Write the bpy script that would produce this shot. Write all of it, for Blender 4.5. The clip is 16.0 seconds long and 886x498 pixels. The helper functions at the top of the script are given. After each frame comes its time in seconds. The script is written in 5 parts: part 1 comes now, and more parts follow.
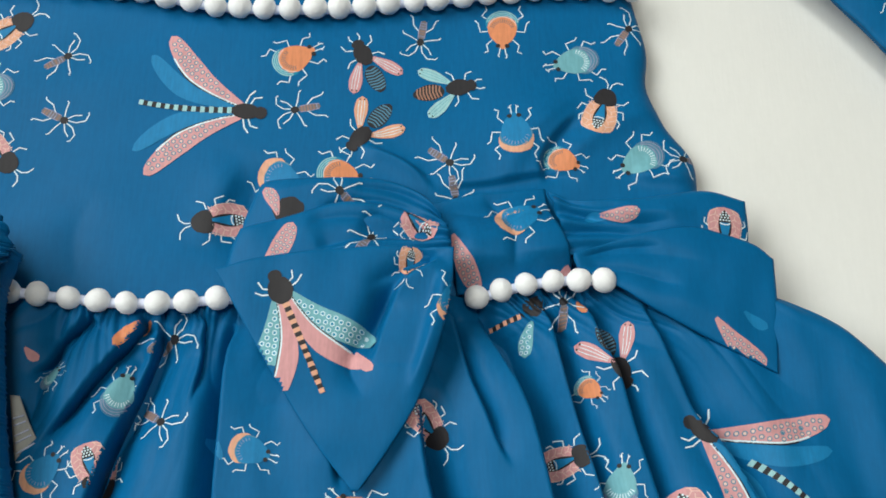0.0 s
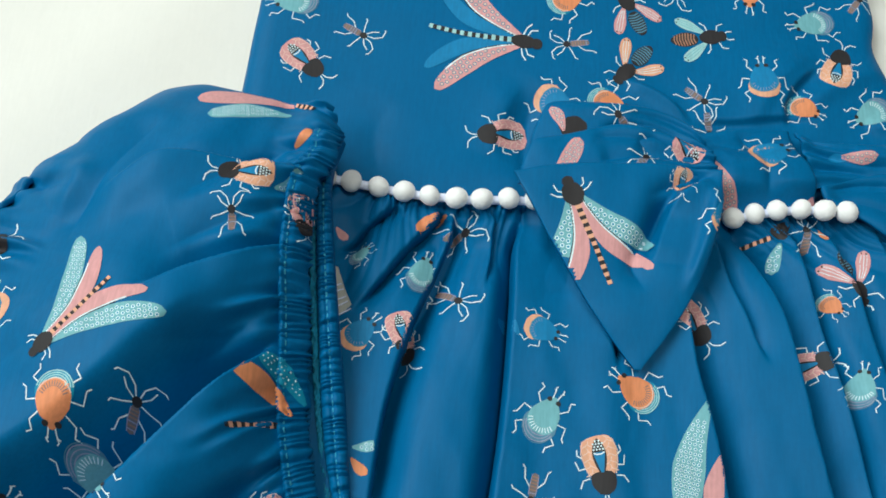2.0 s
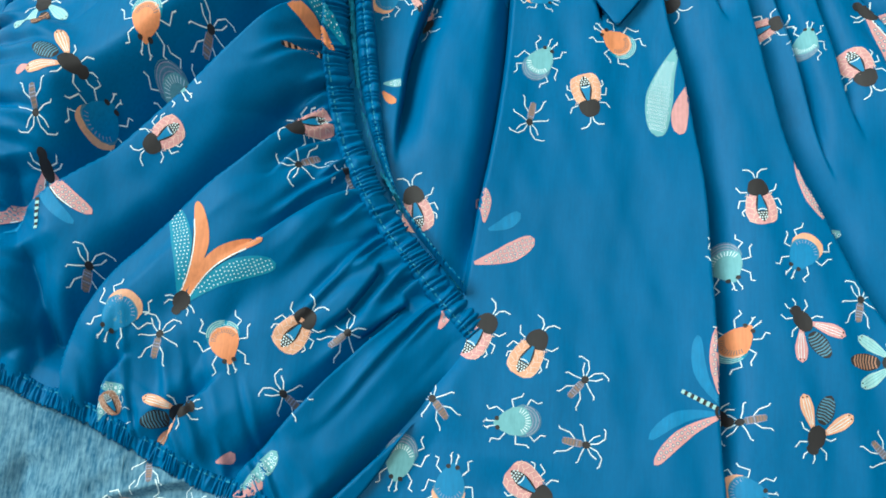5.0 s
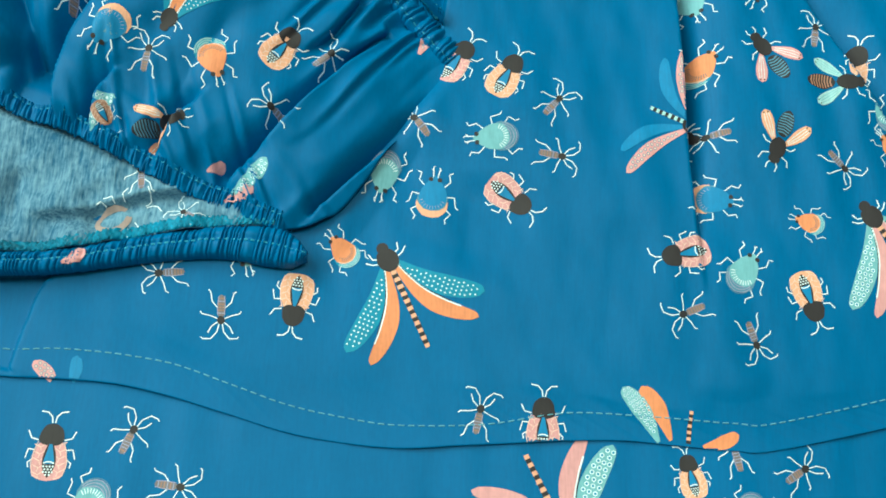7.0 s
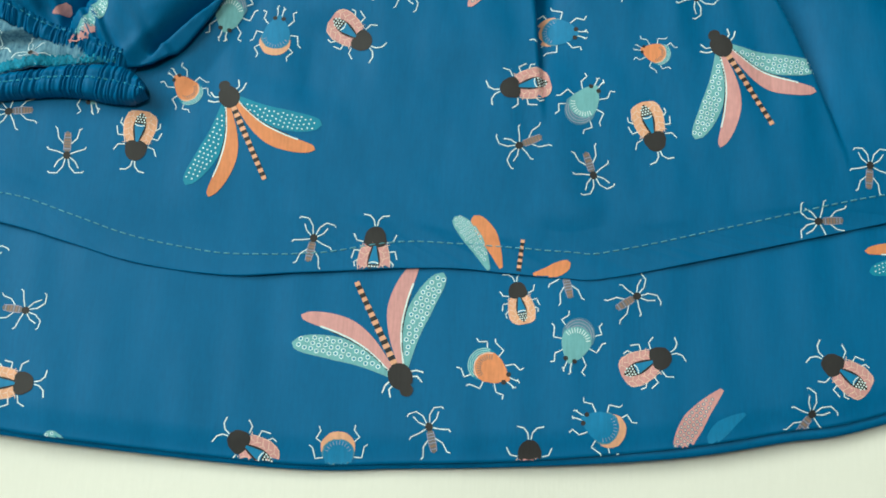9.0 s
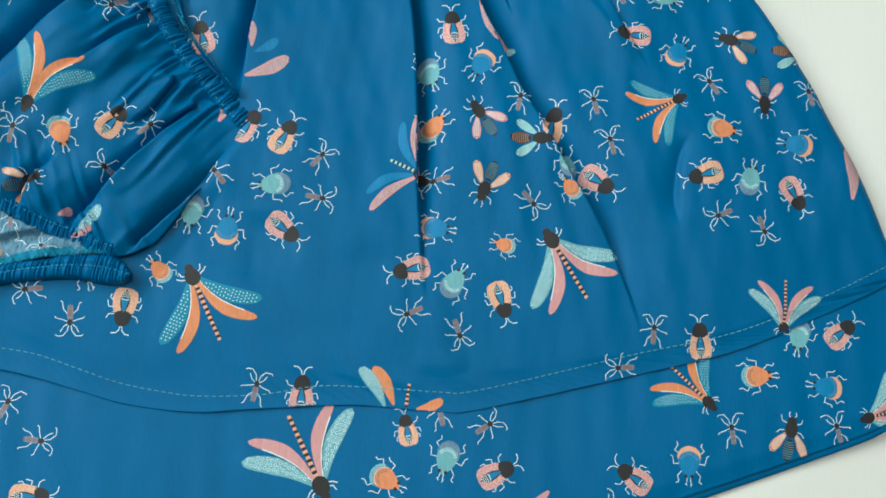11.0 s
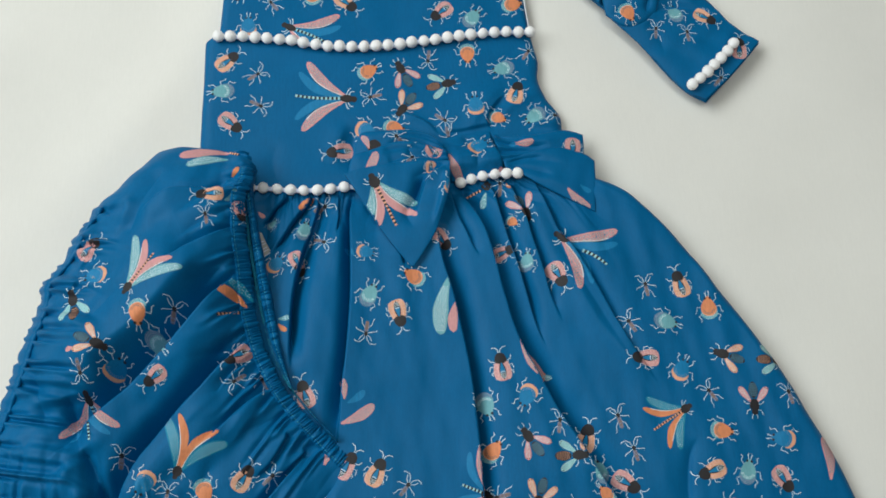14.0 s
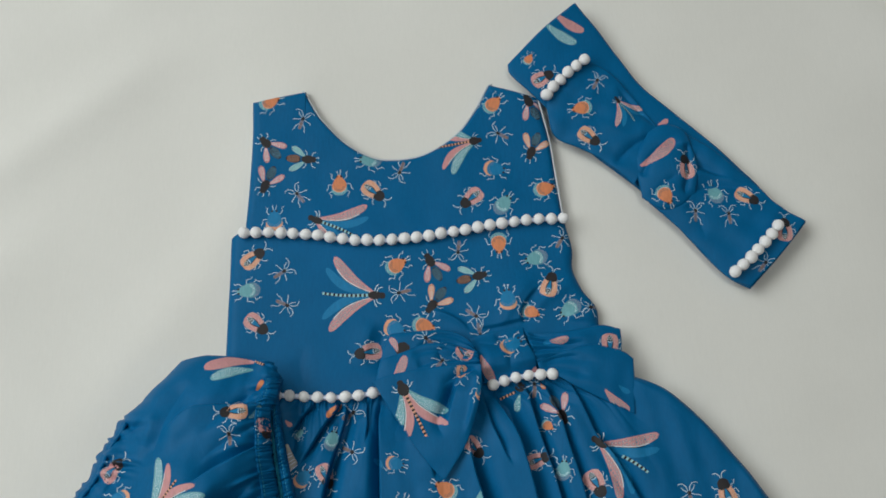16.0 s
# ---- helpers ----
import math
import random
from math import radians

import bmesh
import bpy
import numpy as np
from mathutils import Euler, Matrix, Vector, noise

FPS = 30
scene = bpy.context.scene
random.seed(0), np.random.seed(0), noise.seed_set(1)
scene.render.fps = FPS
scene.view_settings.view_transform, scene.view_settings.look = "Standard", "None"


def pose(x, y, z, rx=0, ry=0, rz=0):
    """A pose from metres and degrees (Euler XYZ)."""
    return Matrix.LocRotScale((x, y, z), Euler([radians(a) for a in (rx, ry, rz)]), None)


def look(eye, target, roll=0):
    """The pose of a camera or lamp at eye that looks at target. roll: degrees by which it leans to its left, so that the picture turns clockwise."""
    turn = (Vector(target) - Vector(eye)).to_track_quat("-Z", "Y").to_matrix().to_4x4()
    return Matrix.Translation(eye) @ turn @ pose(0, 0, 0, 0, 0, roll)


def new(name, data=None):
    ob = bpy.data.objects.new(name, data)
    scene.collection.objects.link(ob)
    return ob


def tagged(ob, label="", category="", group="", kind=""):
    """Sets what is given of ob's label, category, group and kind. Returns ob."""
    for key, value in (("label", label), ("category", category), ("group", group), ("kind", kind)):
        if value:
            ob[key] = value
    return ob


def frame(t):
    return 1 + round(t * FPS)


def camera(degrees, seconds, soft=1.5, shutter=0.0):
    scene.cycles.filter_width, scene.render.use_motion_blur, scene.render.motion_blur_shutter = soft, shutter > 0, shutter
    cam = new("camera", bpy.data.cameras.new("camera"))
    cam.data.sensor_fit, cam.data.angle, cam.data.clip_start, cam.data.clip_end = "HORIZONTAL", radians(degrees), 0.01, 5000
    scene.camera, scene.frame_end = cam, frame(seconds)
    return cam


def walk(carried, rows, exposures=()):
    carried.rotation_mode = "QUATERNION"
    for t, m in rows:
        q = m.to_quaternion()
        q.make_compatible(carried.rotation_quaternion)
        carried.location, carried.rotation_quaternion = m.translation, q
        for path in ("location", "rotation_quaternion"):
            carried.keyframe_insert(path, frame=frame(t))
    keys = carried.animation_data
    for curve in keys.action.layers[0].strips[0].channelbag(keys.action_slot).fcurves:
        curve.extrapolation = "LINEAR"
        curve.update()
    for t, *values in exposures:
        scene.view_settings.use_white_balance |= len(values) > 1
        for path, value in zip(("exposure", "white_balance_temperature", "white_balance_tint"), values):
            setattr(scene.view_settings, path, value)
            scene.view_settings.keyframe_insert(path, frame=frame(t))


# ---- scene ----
cam = camera(45.7, 16.0, soft=1.7)
METRES, EYE, TILT, LEAN, TURN = 1.2, 0.38, -69.3, -1.49, 0.0
ROWS = [
    (0.0, 0.0, 0.0, 0.0, 0.0, 0.0, -0.0),
    (0.5, -0.0132, -0.0206, -0.0138, -0.65, 0.62, -0.63),
    (1.0, -0.03, -0.0362, -0.0263, 0.1, 1.04, -1.75),
    (1.5, -0.0611, -0.0416, -0.0316, -0.67, 0.81, -3.22),
    (2.0, -0.0908, -0.0405, -0.0367, -0.46, 0.51, -4.75),
    (2.5, -0.1077, -0.0436, -0.0471, -0.49, 0.37, -5.49),
    (3.0, -0.1092, -0.0541, -0.0682, -0.15, 0.17, -5.35),
    (3.5, -0.0969, -0.0731, -0.0861, 0.93, -1.04, -4.97),
    (4.0, -0.0825, -0.0925, -0.1034, 1.75, -1.17, -4.52),
    (4.2, -0.0769, -0.1008, -0.1100, 2.02, -1.28, -4.24),
    (6.3, -0.0830, -0.1331, -0.2070, -1.43, -1.95, -3.49),
    (6.5, -0.0838, -0.1331, -0.2172, -1.62, -2.0, -3.27),
    (7.0, -0.0854, -0.1318, -0.2401, -2.0, -2.04, -2.86),
    (7.5, -0.0768, -0.1321, -0.2582, -0.77, -2.78, -2.55),
    (8.0, -0.0657, -0.1327, -0.2743, 0.62, -3.64, -2.21),
    (8.5, -0.0377, -0.1333, -0.2771, 2.26, -4.7, -2.04),
    (9.0, 0.0049, -0.1396, -0.27, 3.1, -5.97, -1.88),
    (9.2, 0.0235, -0.1444, -0.2668, 3.27, -6.38, -1.96),
    (11.3, -0.0007, -0.2910, -0.1696, -2.57, -6.34, -2.39),
    (11.5, -0.0055, -0.3029, -0.161, -2.43, -6.11, -2.22),
    (12.0, -0.0205, -0.3253, -0.1368, -2.6, -5.8, -1.42),
    (12.5, -0.0379, -0.3436, -0.098, -3.27, -5.76, -0.61),
    (13.0, -0.0348, -0.3656, -0.0578, -2.6, -4.98, 0.55),
    (13.5, -0.0363, -0.3858, -0.0256, -2.88, -4.68, 1.36),
    (14.0, -0.0328, -0.3863, 0.0003, -2.57, -4.79, 1.93),
    (14.5, -0.0243, -0.3819, 0.0295, -1.72, -4.64, 2.5),
    (15.0, -0.0154, -0.3733, 0.063, -0.69, -4.61, 2.9),
    (15.5, -0.0079, -0.3633, 0.0941, 0.24, -4.31, 3.16),
    (16.0, -0.0081, -0.3545, 0.1114, 0.6, -3.1, 3.23),
]
EXPOSURES = [(0.0, -0.14, 6350, 2), (1.0, -0.02, 6250, 0), (2.0, -0.1, 6250, -2), (2.5, -0.15, 6250, -2), (3.5, 0.14, 6150, -4), (4.2, 0.30, 6150, -5), (6.3, 0.42, 6500, -14), (7.0, 0.46, 6600, -16), (8.5, 0.08, 6750, -13), (9.2, 0.0, 6550, -12), (11.3, 0.0, 6100, -5), (12.5, -0.15, 6150, -3), (13.0, -0.27, 6250, -1), (14.0, -0.4, 6250, 2), (16.0, -0.8, 6250, 3)]
walk(cam, [(t, pose(0, 0, EYE, TILT, LEAN, TURN) @ pose(METRES * x, METRES * y, METRES * z, 90 + pitch, roll, yaw)) for t, x, y, z, yaw, pitch, roll in ROWS], EXPOSURES)

# ---- light ----
world = bpy.data.worlds.new("world")
scene.world = world
world.use_nodes = True
sky = world.node_tree.nodes.new("ShaderNodeTexSky")
sky.sky_type, sky.sun_disc = "NISHITA", False
sky.sun_elevation, sky.sun_rotation = radians(40), radians(30)
world.node_tree.links.new(sky.outputs[0], world.node_tree.nodes["Background"].inputs[0])
world.node_tree.nodes["Background"].inputs[1].default_value = 0.1


def area_lamp(name, eye, target, sx, sy, watts, colour):
    data = bpy.data.lights.new(name, "AREA")
    data.shape, data.size, data.size_y, data.energy, data.color = "RECTANGLE", sx, sy, watts, colour
    ob = new(name, data)
    ob.matrix_world = look(eye, target)
    return ob


area_lamp("window_light", (-1.72, 0.6, 2.0), (0.0, 0.0, 0.0), 2.4, 1.6, 88, (1.0, 0.98, 0.95))
area_lamp("ceiling_light", (0.2, 0.0, 2.92), (0.1, 0.0, 0.0), 0.6, 0.6, 24, (1.0, 0.97, 0.93))


# ---- materials ----
def nodes_of(name):
    m = bpy.data.materials.new(name)
    m.use_nodes = True
    t = m.node_tree
    return m, t, t.nodes["Principled BSDF"], t.links


def cloth(name, colour, rough=0.6, vary=0.12, weave=900.0, bump=0.15, sheen=0.0, fade=None, spec=0.3, spread=0.4):
    """Woven cloth: fine threads, soft blotches of tone."""
    m, t, b, l = nodes_of(name)
    co = t.nodes.new("ShaderNodeTexCoord")
    big, fine, thr = (t.nodes.new("ShaderNodeTexNoise") for _ in range(3))
    big.inputs["Scale"].default_value, big.inputs["Detail"].default_value = 14.0, 4.0
    fine.inputs["Scale"].default_value, fine.inputs["Detail"].default_value = 420.0, 2.0
    thr.inputs["Scale"].default_value = weave
    for n in (big, fine):
        l.new(co.outputs["Object"], n.inputs["Vector"])
    stretch = t.nodes.new("ShaderNodeMapping")
    stretch.inputs["Scale"].default_value = (1.0, 0.12, 1.0)
    l.new(co.outputs["Object"], stretch.inputs["Vector"])
    l.new(stretch.outputs[0], thr.inputs["Vector"])
    add = t.nodes.new("ShaderNodeMath")
    add.operation = "ADD"
    l.new(big.outputs["Fac"], add.inputs[0])
    mul = t.nodes.new("ShaderNodeMath")
    mul.operation = "MULTIPLY_ADD"
    l.new(fine.outputs["Fac"], mul.inputs[0])
    mul.inputs[1].default_value = 0.5
    l.new(thr.outputs["Fac"], mul.inputs[2])
    l.new(mul.outputs[0], add.inputs[1])
    ramp = t.nodes.new("ShaderNodeMapRange")
    ramp.inputs["From Min"].default_value, ramp.inputs["From Max"].default_value = 1.25 - spread, 1.25 + spread
    l.new(add.outputs[0], ramp.inputs["Value"])
    mix = t.nodes.new("ShaderNodeMix")
    mix.data_type = "RGBA"
    mix.inputs[6].default_value = (*[c * (1 - vary) for c in colour], 1)
    mix.inputs[7].default_value = (*(fade or [min(1, c * (1 + vary)) for c in colour]), 1)
    l.new(ramp.outputs[0], mix.inputs["Factor"])
    l.new(mix.outputs[2], b.inputs["Base Color"])
    b.inputs["Roughness"].default_value = rough
    b.inputs["Sheen Weight"].default_value = sheen
    b.inputs["Sheen Roughness"].default_value = 0.45
    b.inputs["Specular IOR Level"].default_value = spec
    bm_ = t.nodes.new("ShaderNodeBump")
    bm_.inputs["Strength"].default_value, bm_.inputs["Distance"].default_value = bump, 0.0004
    l.new(mul.outputs[0], bm_.inputs["Height"])
    l.new(bm_.outputs[0], b.inputs["Normal"])
    return m


BLUE = cloth("blue_cotton", (0.005, 0.118, 0.295), rough=0.5, vary=0.10, sheen=0.0, spec=0.12)
INSIDE = cloth("cloth_inside", (0.022, 0.125, 0.245), rough=0.85, vary=0.2, weave=900.0, bump=1.0, fade=(0.155, 0.31, 0.43), spread=0.26)
THREAD = cloth("thread", (0.05, 0.30, 0.46), rough=0.6, vary=0.2)
HEM_THREAD = cloth("pale_thread", (0.16, 0.42, 0.54), rough=0.6, vary=0.2)
OVERLOCK = cloth("overlock_thread", (0.012, 0.19, 0.32), rough=0.7, vary=0.75, weave=700.0, bump=0.8)
SHEET = cloth("white_sheet", (0.80, 0.79, 0.755), rough=0.8, vary=0.02, weave=700.0, bump=0.2, sheen=0.1)
FACING = cloth("neck_facing", (0.62, 0.66, 0.70), rough=0.7, vary=0.06)
POM = cloth("white_pompom", (0.93, 0.93, 0.94), rough=0.9, vary=0.04, weave=1400.0, bump=0.6, sheen=0.5)
BRAID = cloth("white_braid", (0.72, 0.76, 0.95), rough=0.85, vary=0.1, bump=0.5)
TAG = cloth("grey_tag", (0.42, 0.42, 0.40), rough=0.7, vary=0.1)
PAINT = cloth("wall_paint", (0.40, 0.38, 0.35), rough=0.7, vary=0.03, weave=60.0, bump=0.1, sheen=0.0)
WOOD = cloth("floor_wood", (0.30, 0.20, 0.12), rough=0.45, vary=0.25, weave=60.0, bump=0.1, sheen=0.0)
INKS = {
    "ink": (0.024, 0.022, 0.025), "white": (0.68, 0.81, 0.87), "pink": (0.62, 0.31, 0.32), "orange": (0.68, 0.25, 0.115),
    "peach": (0.72, 0.38, 0.25), "teal": (0.17, 0.41, 0.47), "aqua": (0.012, 0.23, 0.38), "azure": (0.010, 0.19, 0.42),
    "lilac": (0.28, 0.30, 0.45), "taupe": (0.17, 0.15, 0.16), "cream": (0.76, 0.54, 0.46), "dusk": (0.09, 0.23, 0.34),
    "foam": (0.33, 0.57, 0.60), "rust": (0.36, 0.19, 0.13), "faded": (0.33, 0.26, 0.24), "pale": (0.30, 0.42, 0.50),
}
INK = {k: cloth("print_" + k, v, rough=0.6, vary=0.16) for k, v in INKS.items()}
INK_ORDER = list(INK)

# ---- cloth building ----
CM = 0.01


def spline(pts, n):
    """n points, evenly spaced, on a smooth curve through pts (centimetres in, metres out)."""
    p = np.array(pts, float) * CM
    p = np.vstack([2 * p[0] - p[1], p, 2 * p[-1] - p[-2]])
    out = []
    for a, b, c, d in zip(p[:-3], p[1:-2], p[2:-1], p[3:]):
        for t in np.linspace(0, 1, 24, endpoint=False):
            out.append(0.5 * (2 * b + (c - a) * t + (2 * a - 5 * b + 4 * c - d) * t * t + (3 * b - a - 3 * c + d) * t ** 3))
    out.append(p[-2])
    out = np.array(out)
    s = np.r_[0, np.cumsum(np.linalg.norm(np.diff(out, axis=0), axis=1))]
    want = np.linspace(0, s[-1], n)
    return np.stack([np.interp(want, s, out[:, k]) for k in range(2)], -1)


def coons(top, bottom, left, right, nu, nv):
    """A grid (nv, nu, 2) between four edge curves: top and bottom run left to right, left and right run downwards."""
    T, B, L, R = spline(top, nu), spline(bottom, nu), spline(left, nv), spline(right, nv)
    u, v = np.linspace(0, 1, nu)[None, :, None], np.linspace(0, 1, nv)[:, None, None]
    ruled = (1 - v) * T[None] + v * B[None] + (1 - u) * L[:, None] + u * R[:, None]
    return ruled - ((1 - u) * (1 - v) * T[0] + u * (1 - v) * T[-1] + (1 - u) * v * B[0] + u * v * B[-1])


def smooth(a, b, x):
    t = np.clip((x - a) / (b - a), 0, 1)
    return t * t * (3 - 2 * t)


def along(XY, pts, n=40):
    """Signed distance from a curve (positive on the right of its way), and the share of the way."""
    c = spline(pts, n)
    best = np.full(XY.shape[:-1], 1e9)
    sign, share = np.zeros_like(best), np.zeros_like(best)
    for k, (a, b) in enumerate(zip(c[:-1], c[1:])):
        d = b - a
        ll = d @ d
        raw = ((XY - a) @ d) / ll
        t = np.clip(raw, 0, 1)
        off = XY - a - t[..., None] * d
        dist = np.hypot(off[..., 0], off[..., 1])
        near = dist < best
        best = np.where(near, dist, best)
        cross = d[1] * off[..., 0] - d[0] * off[..., 1]
        sign = np.where(near, np.sign(cross) * dist, sign)
        share = np.where(near, (k + t) / (n - 1), share)
    return sign, share


def fold(XY, pts, amp, left, right, start=0.15, end=0.25):
    """A ridge (amp > 0) or valley along a curve, left and right: widths of its flanks; all in millimetres."""
    d, s = along(XY, pts)
    w = np.where(d < 0, left, right) * 0.001
    ends = smooth(-0.02, start, s) * (1 - smooth(1 - end, 1.0, s)) if end else smooth(-0.02, start, s)
    return amp * 0.001 * np.exp(-np.abs(d / w) ** (1.7 if amp > 0 else 1.15)) * ends


def pleat(XY, pts, high, up, down, w_high, w_low, start=0.12, end=0.25, lap=0.0024):
    """A lapped pleat along a curve: one side ("l" or "r") stands over the other. Millimetres. Gives height and sideways lean."""
    d, s = along(XY, pts)
    if high == "r":
        d = -d
    ends = smooth(-0.02, start, s) * (1 - smooth(1 - end, 1.0, s))
    d = d * 1000
    step = smooth(-1.5, 1.5, d)
    z = (1 - step) * up * np.exp(-np.abs(np.minimum(d, 0)) / w_high) - step * down * np.exp(-(np.maximum(d, 0) / w_low) ** 1.8)
    c = spline(pts, 12)
    way = c[-1] - c[0]
    side = np.array([way[1], -way[0]]) / np.hypot(*way) * (-1 if high == "r" else 1)
    lean = lap * np.exp(-(np.minimum(d + 0.5, 0) / 4.0) ** 2) * (1 - smooth(-0.5, 2.0, d)) * ends
    return 0.001 * z * ends, lean[..., None] * side


def lump(XY, scale, amp, seed=0.0, stretch=(1, 1), turn=0.0):
    """Soft random unevenness from a few sines."""
    rng = np.random.default_rng(int(seed * 10) + 7)
    c, s = math.cos(turn), math.sin(turn)
    x, y = (c * XY[..., 0] + s * XY[..., 1]) / stretch[0], (-s * XY[..., 0] + c * XY[..., 1]) / stretch[1]
    out = np.zeros(XY.shape[:-1])
    for _ in range(9):
        a, f, p = rng.uniform(0, 2 * math.pi), rng.uniform(0.6, 1.8) / scale, rng.uniform(0, 2 * math.pi)
        out += np.sin(2 * math.pi * f * (math.cos(a) * x + math.sin(a) * y) + p)
    return amp * out / 4.5


def edge_round(nu, nv, width, height, sides, r):
    """0 at the free edges of a grid, 1 inside."""
    u, v = np.linspace(0, width, nu)[None], np.linspace(0, height, nv)[:, None]
    e = np.ones((nv, nu))
    for side, d in (("l", u), ("r", width - u), ("t", v), ("b", height - v)):
        if side in sides:
            q = np.clip(d / r, 0, 1)
            e = e * np.sqrt(np.clip(1 - (1 - q) ** 2, 0, 1))
    return e


def link(name, mesh, parent, label=""):
    ob = new(name, mesh)
    ob.parent = parent
    if label:
        tagged(ob, label)
    return ob


def sheet_mesh(name, XY, Z, thick, material, flip=False):
    """A closed cloth: top grid, underside, and the rim between."""
    nv, nu = Z.shape
    top = np.concatenate([XY, Z[..., None]], -1).reshape(-1, 3)
    low = top.copy()
    low[:, 2] -= thick
    i = np.arange(nv * nu).reshape(nv, nu)
    a, b, c, d = i[:-1, :-1], i[:-1, 1:], i[1:, 1:], i[1:, :-1]
    up = np.stack([a, d, c, b], -1).reshape(-1, 4)
    n = nv * nu
    ring = np.r_[i[0, :-1], i[:-1, -1], i[-1, :0:-1], i[:0:-1, 0]]
    nxt = np.roll(ring, -1)
    rim = np.stack([ring, nxt, nxt + n, ring + n], -1)
    faces = np.concatenate([up, up[:, ::-1] + n, rim])
    if flip:
        faces = faces[:, ::-1]
    me = bpy.data.meshes.new(name)
    me.from_pydata(np.concatenate([top, low]).tolist(), [], faces.tolist())
    me.materials.append(material)
    me.polygons.foreach_set("use_smooth", np.ones(len(me.polygons), bool))
    return me


SURFACES = {}


def panel(name, parent, edges, z, material=None, thick=0.0012, label="", nu=80, nv=80, key=None, warp=None):
    """One piece of cloth between four edge curves; z is a function of (XY, U, V, nu, nv)."""
    XY = coons(*edges, nu, nv)
    U, V = np.meshgrid(np.linspace(0, 1, nu), np.linspace(0, 1, nv))
    Z = z(XY, U, V)
    if warp:
        XY = warp(XY, U, V)
    ob = link(name, sheet_mesh(name, XY, Z, thick, material or BLUE), parent, label)
    SURFACES[key or name] = (ob, XY, Z)
    return ob


def tube(name, pts, radius, material, parent, label="", sides=8, z=None):
    """A round cord along 3D points."""
    bm = bmesh.new()
    rings = []
    for k, p in enumerate(pts):
        d = (Vector(pts[min(k + 1, len(pts) - 1)]) - Vector(pts[max(k - 1, 0)])).normalized()
        side = d.cross(Vector((0, 0, 1))).normalized()
        up = side.cross(d)
        rings.append([bm.verts.new(Vector(p) + radius * (math.cos(a) * side + math.sin(a) * up)) for a in np.linspace(0, 2 * math.pi, sides, endpoint=False)])
    for r, q in zip(rings[:-1], rings[1:]):
        for k in range(sides):
            bm.faces.new((r[k], r[(k + 1) % sides], q[(k + 1) % sides], q[k]))
    bm.faces.new(rings[0][::-1]), bm.faces.new(rings[-1])
    me = bpy.data.meshes.new(name)
    bm.to_mesh(me), bm.free()
    me.materials.append(material)
    me.polygons.foreach_set("use_smooth", np.ones(len(me.polygons), bool))
    return link(name, me, parent, label)


def ruche(x):
    """Soft round puffs with narrow creases between them, -1 to 1."""
    return 2 * np.abs(np.sin(math.pi * x)) ** 0.7 - 1


def offset(pts, by, n=60):
    """A curve moved sideways, to the left of its run; centimetres."""
    c = spline(pts, n) / CM
    d = np.gradient(c, axis=0)
    d /= np.hypot(d[:, 0], d[:, 1])[:, None]
    return [(float(x - by * b), float(y + by * a)) for (x, y), (a, b) in zip(c, d)]


def height_at(keys, x, y):
    """The highest of the named cloths at a place, by its nearest grid point."""
    best = -1.0
    for k in keys:
        _, XY, Z = SURFACES[k]
        d = (XY[..., 0] - x) ** 2 + (XY[..., 1] - y) ** 2
        j = d.argmin()
        if d.flat[j] < 0.006 ** 2:
            best = max(best, Z.flat[j])
    return best


# ---- the setting ----
def box(name, lo, hi, material, label, parent=None):
    bm = bmesh.new()
    bmesh.ops.create_cube(bm, size=1.0)
    for v in bm.verts:
        v.co = [l + (c + 0.5) * (h - l) for c, l, h in zip(v.co, lo, hi)]
    me = bpy.data.meshes.new(name)
    bm.to_mesh(me), bm.free()
    me.materials.append(material)
    ob = new(name, me)
    ob.parent = parent
    return tagged(ob, label, kind="structure")


def sheet_height(XY):
    z = lump(XY, 0.30, 0.0022, 1.0) + lump(XY, 0.11, 0.0006, 2.0)
    for pts, amp, w in (
        (((-46, 26), (-34, 36), (-20, 46)), 7.0, 18),
        (((-56, 8), (-42, 20), (-30, 30)), 6.0, 20),
        (((-36, 44), (-24, 52), (-10, 60)), 6.0, 16),
        (((-30, 58), (-12, 62), (6, 70)), 5.0, 18),
        (((-38, 2), (-28, 14), (-20, 24), (-13, 38), (-8, 50)), 4.5, 26),
        (((34, 46), (46, 34), (54, 16)), 4.0, 24),
        (((30, 64), (44, 60), (60, 52)), 4.5, 22),
        (((40, 10), (50, 0), (62, -12)), 4.0, 26),
        (((-30, -52), (-10, -54), (16, -52)), 5.0, 20),
    ):
        z += fold(XY, pts, 1.3 * amp, w, w * 1.5, 0.4, 0.4)
    return z - 0.004


gx, gy = np.meshgrid(np.linspace(-1.1, 1.2, 180), np.linspace(1.2, -1.0, 180))
XY0 = np.stack([gx, gy], -1)
ground = tagged(new("ground", sheet_mesh("ground", XY0, sheet_height(XY0), 0.004, SHEET)),
                "off-white cotton sheet with soft wrinkles spread flat", "sheet", kind="structure")
box("floor", (-1.88, -3.2, -0.1), (3.2, 3.2, -0.02), WOOD, "brown wooden floor under the sheet")
box("ceiling", (-1.88, -3.2, 3.0), (3.2, 3.2, 3.1), PAINT, "plain pale ceiling")
box("wall_north", (-1.88, 3.2, -0.1), (3.2, 3.3, 3.0), PAINT, "plain pale wall")
box("wall_south", (-1.88, -3.3, -0.1), (3.2, -3.2, 3.0), PAINT, "plain pale wall")
box("wall_east", (3.2, -3.2, -0.1), (3.3, 3.2, 3.0), PAINT, "plain pale wall")
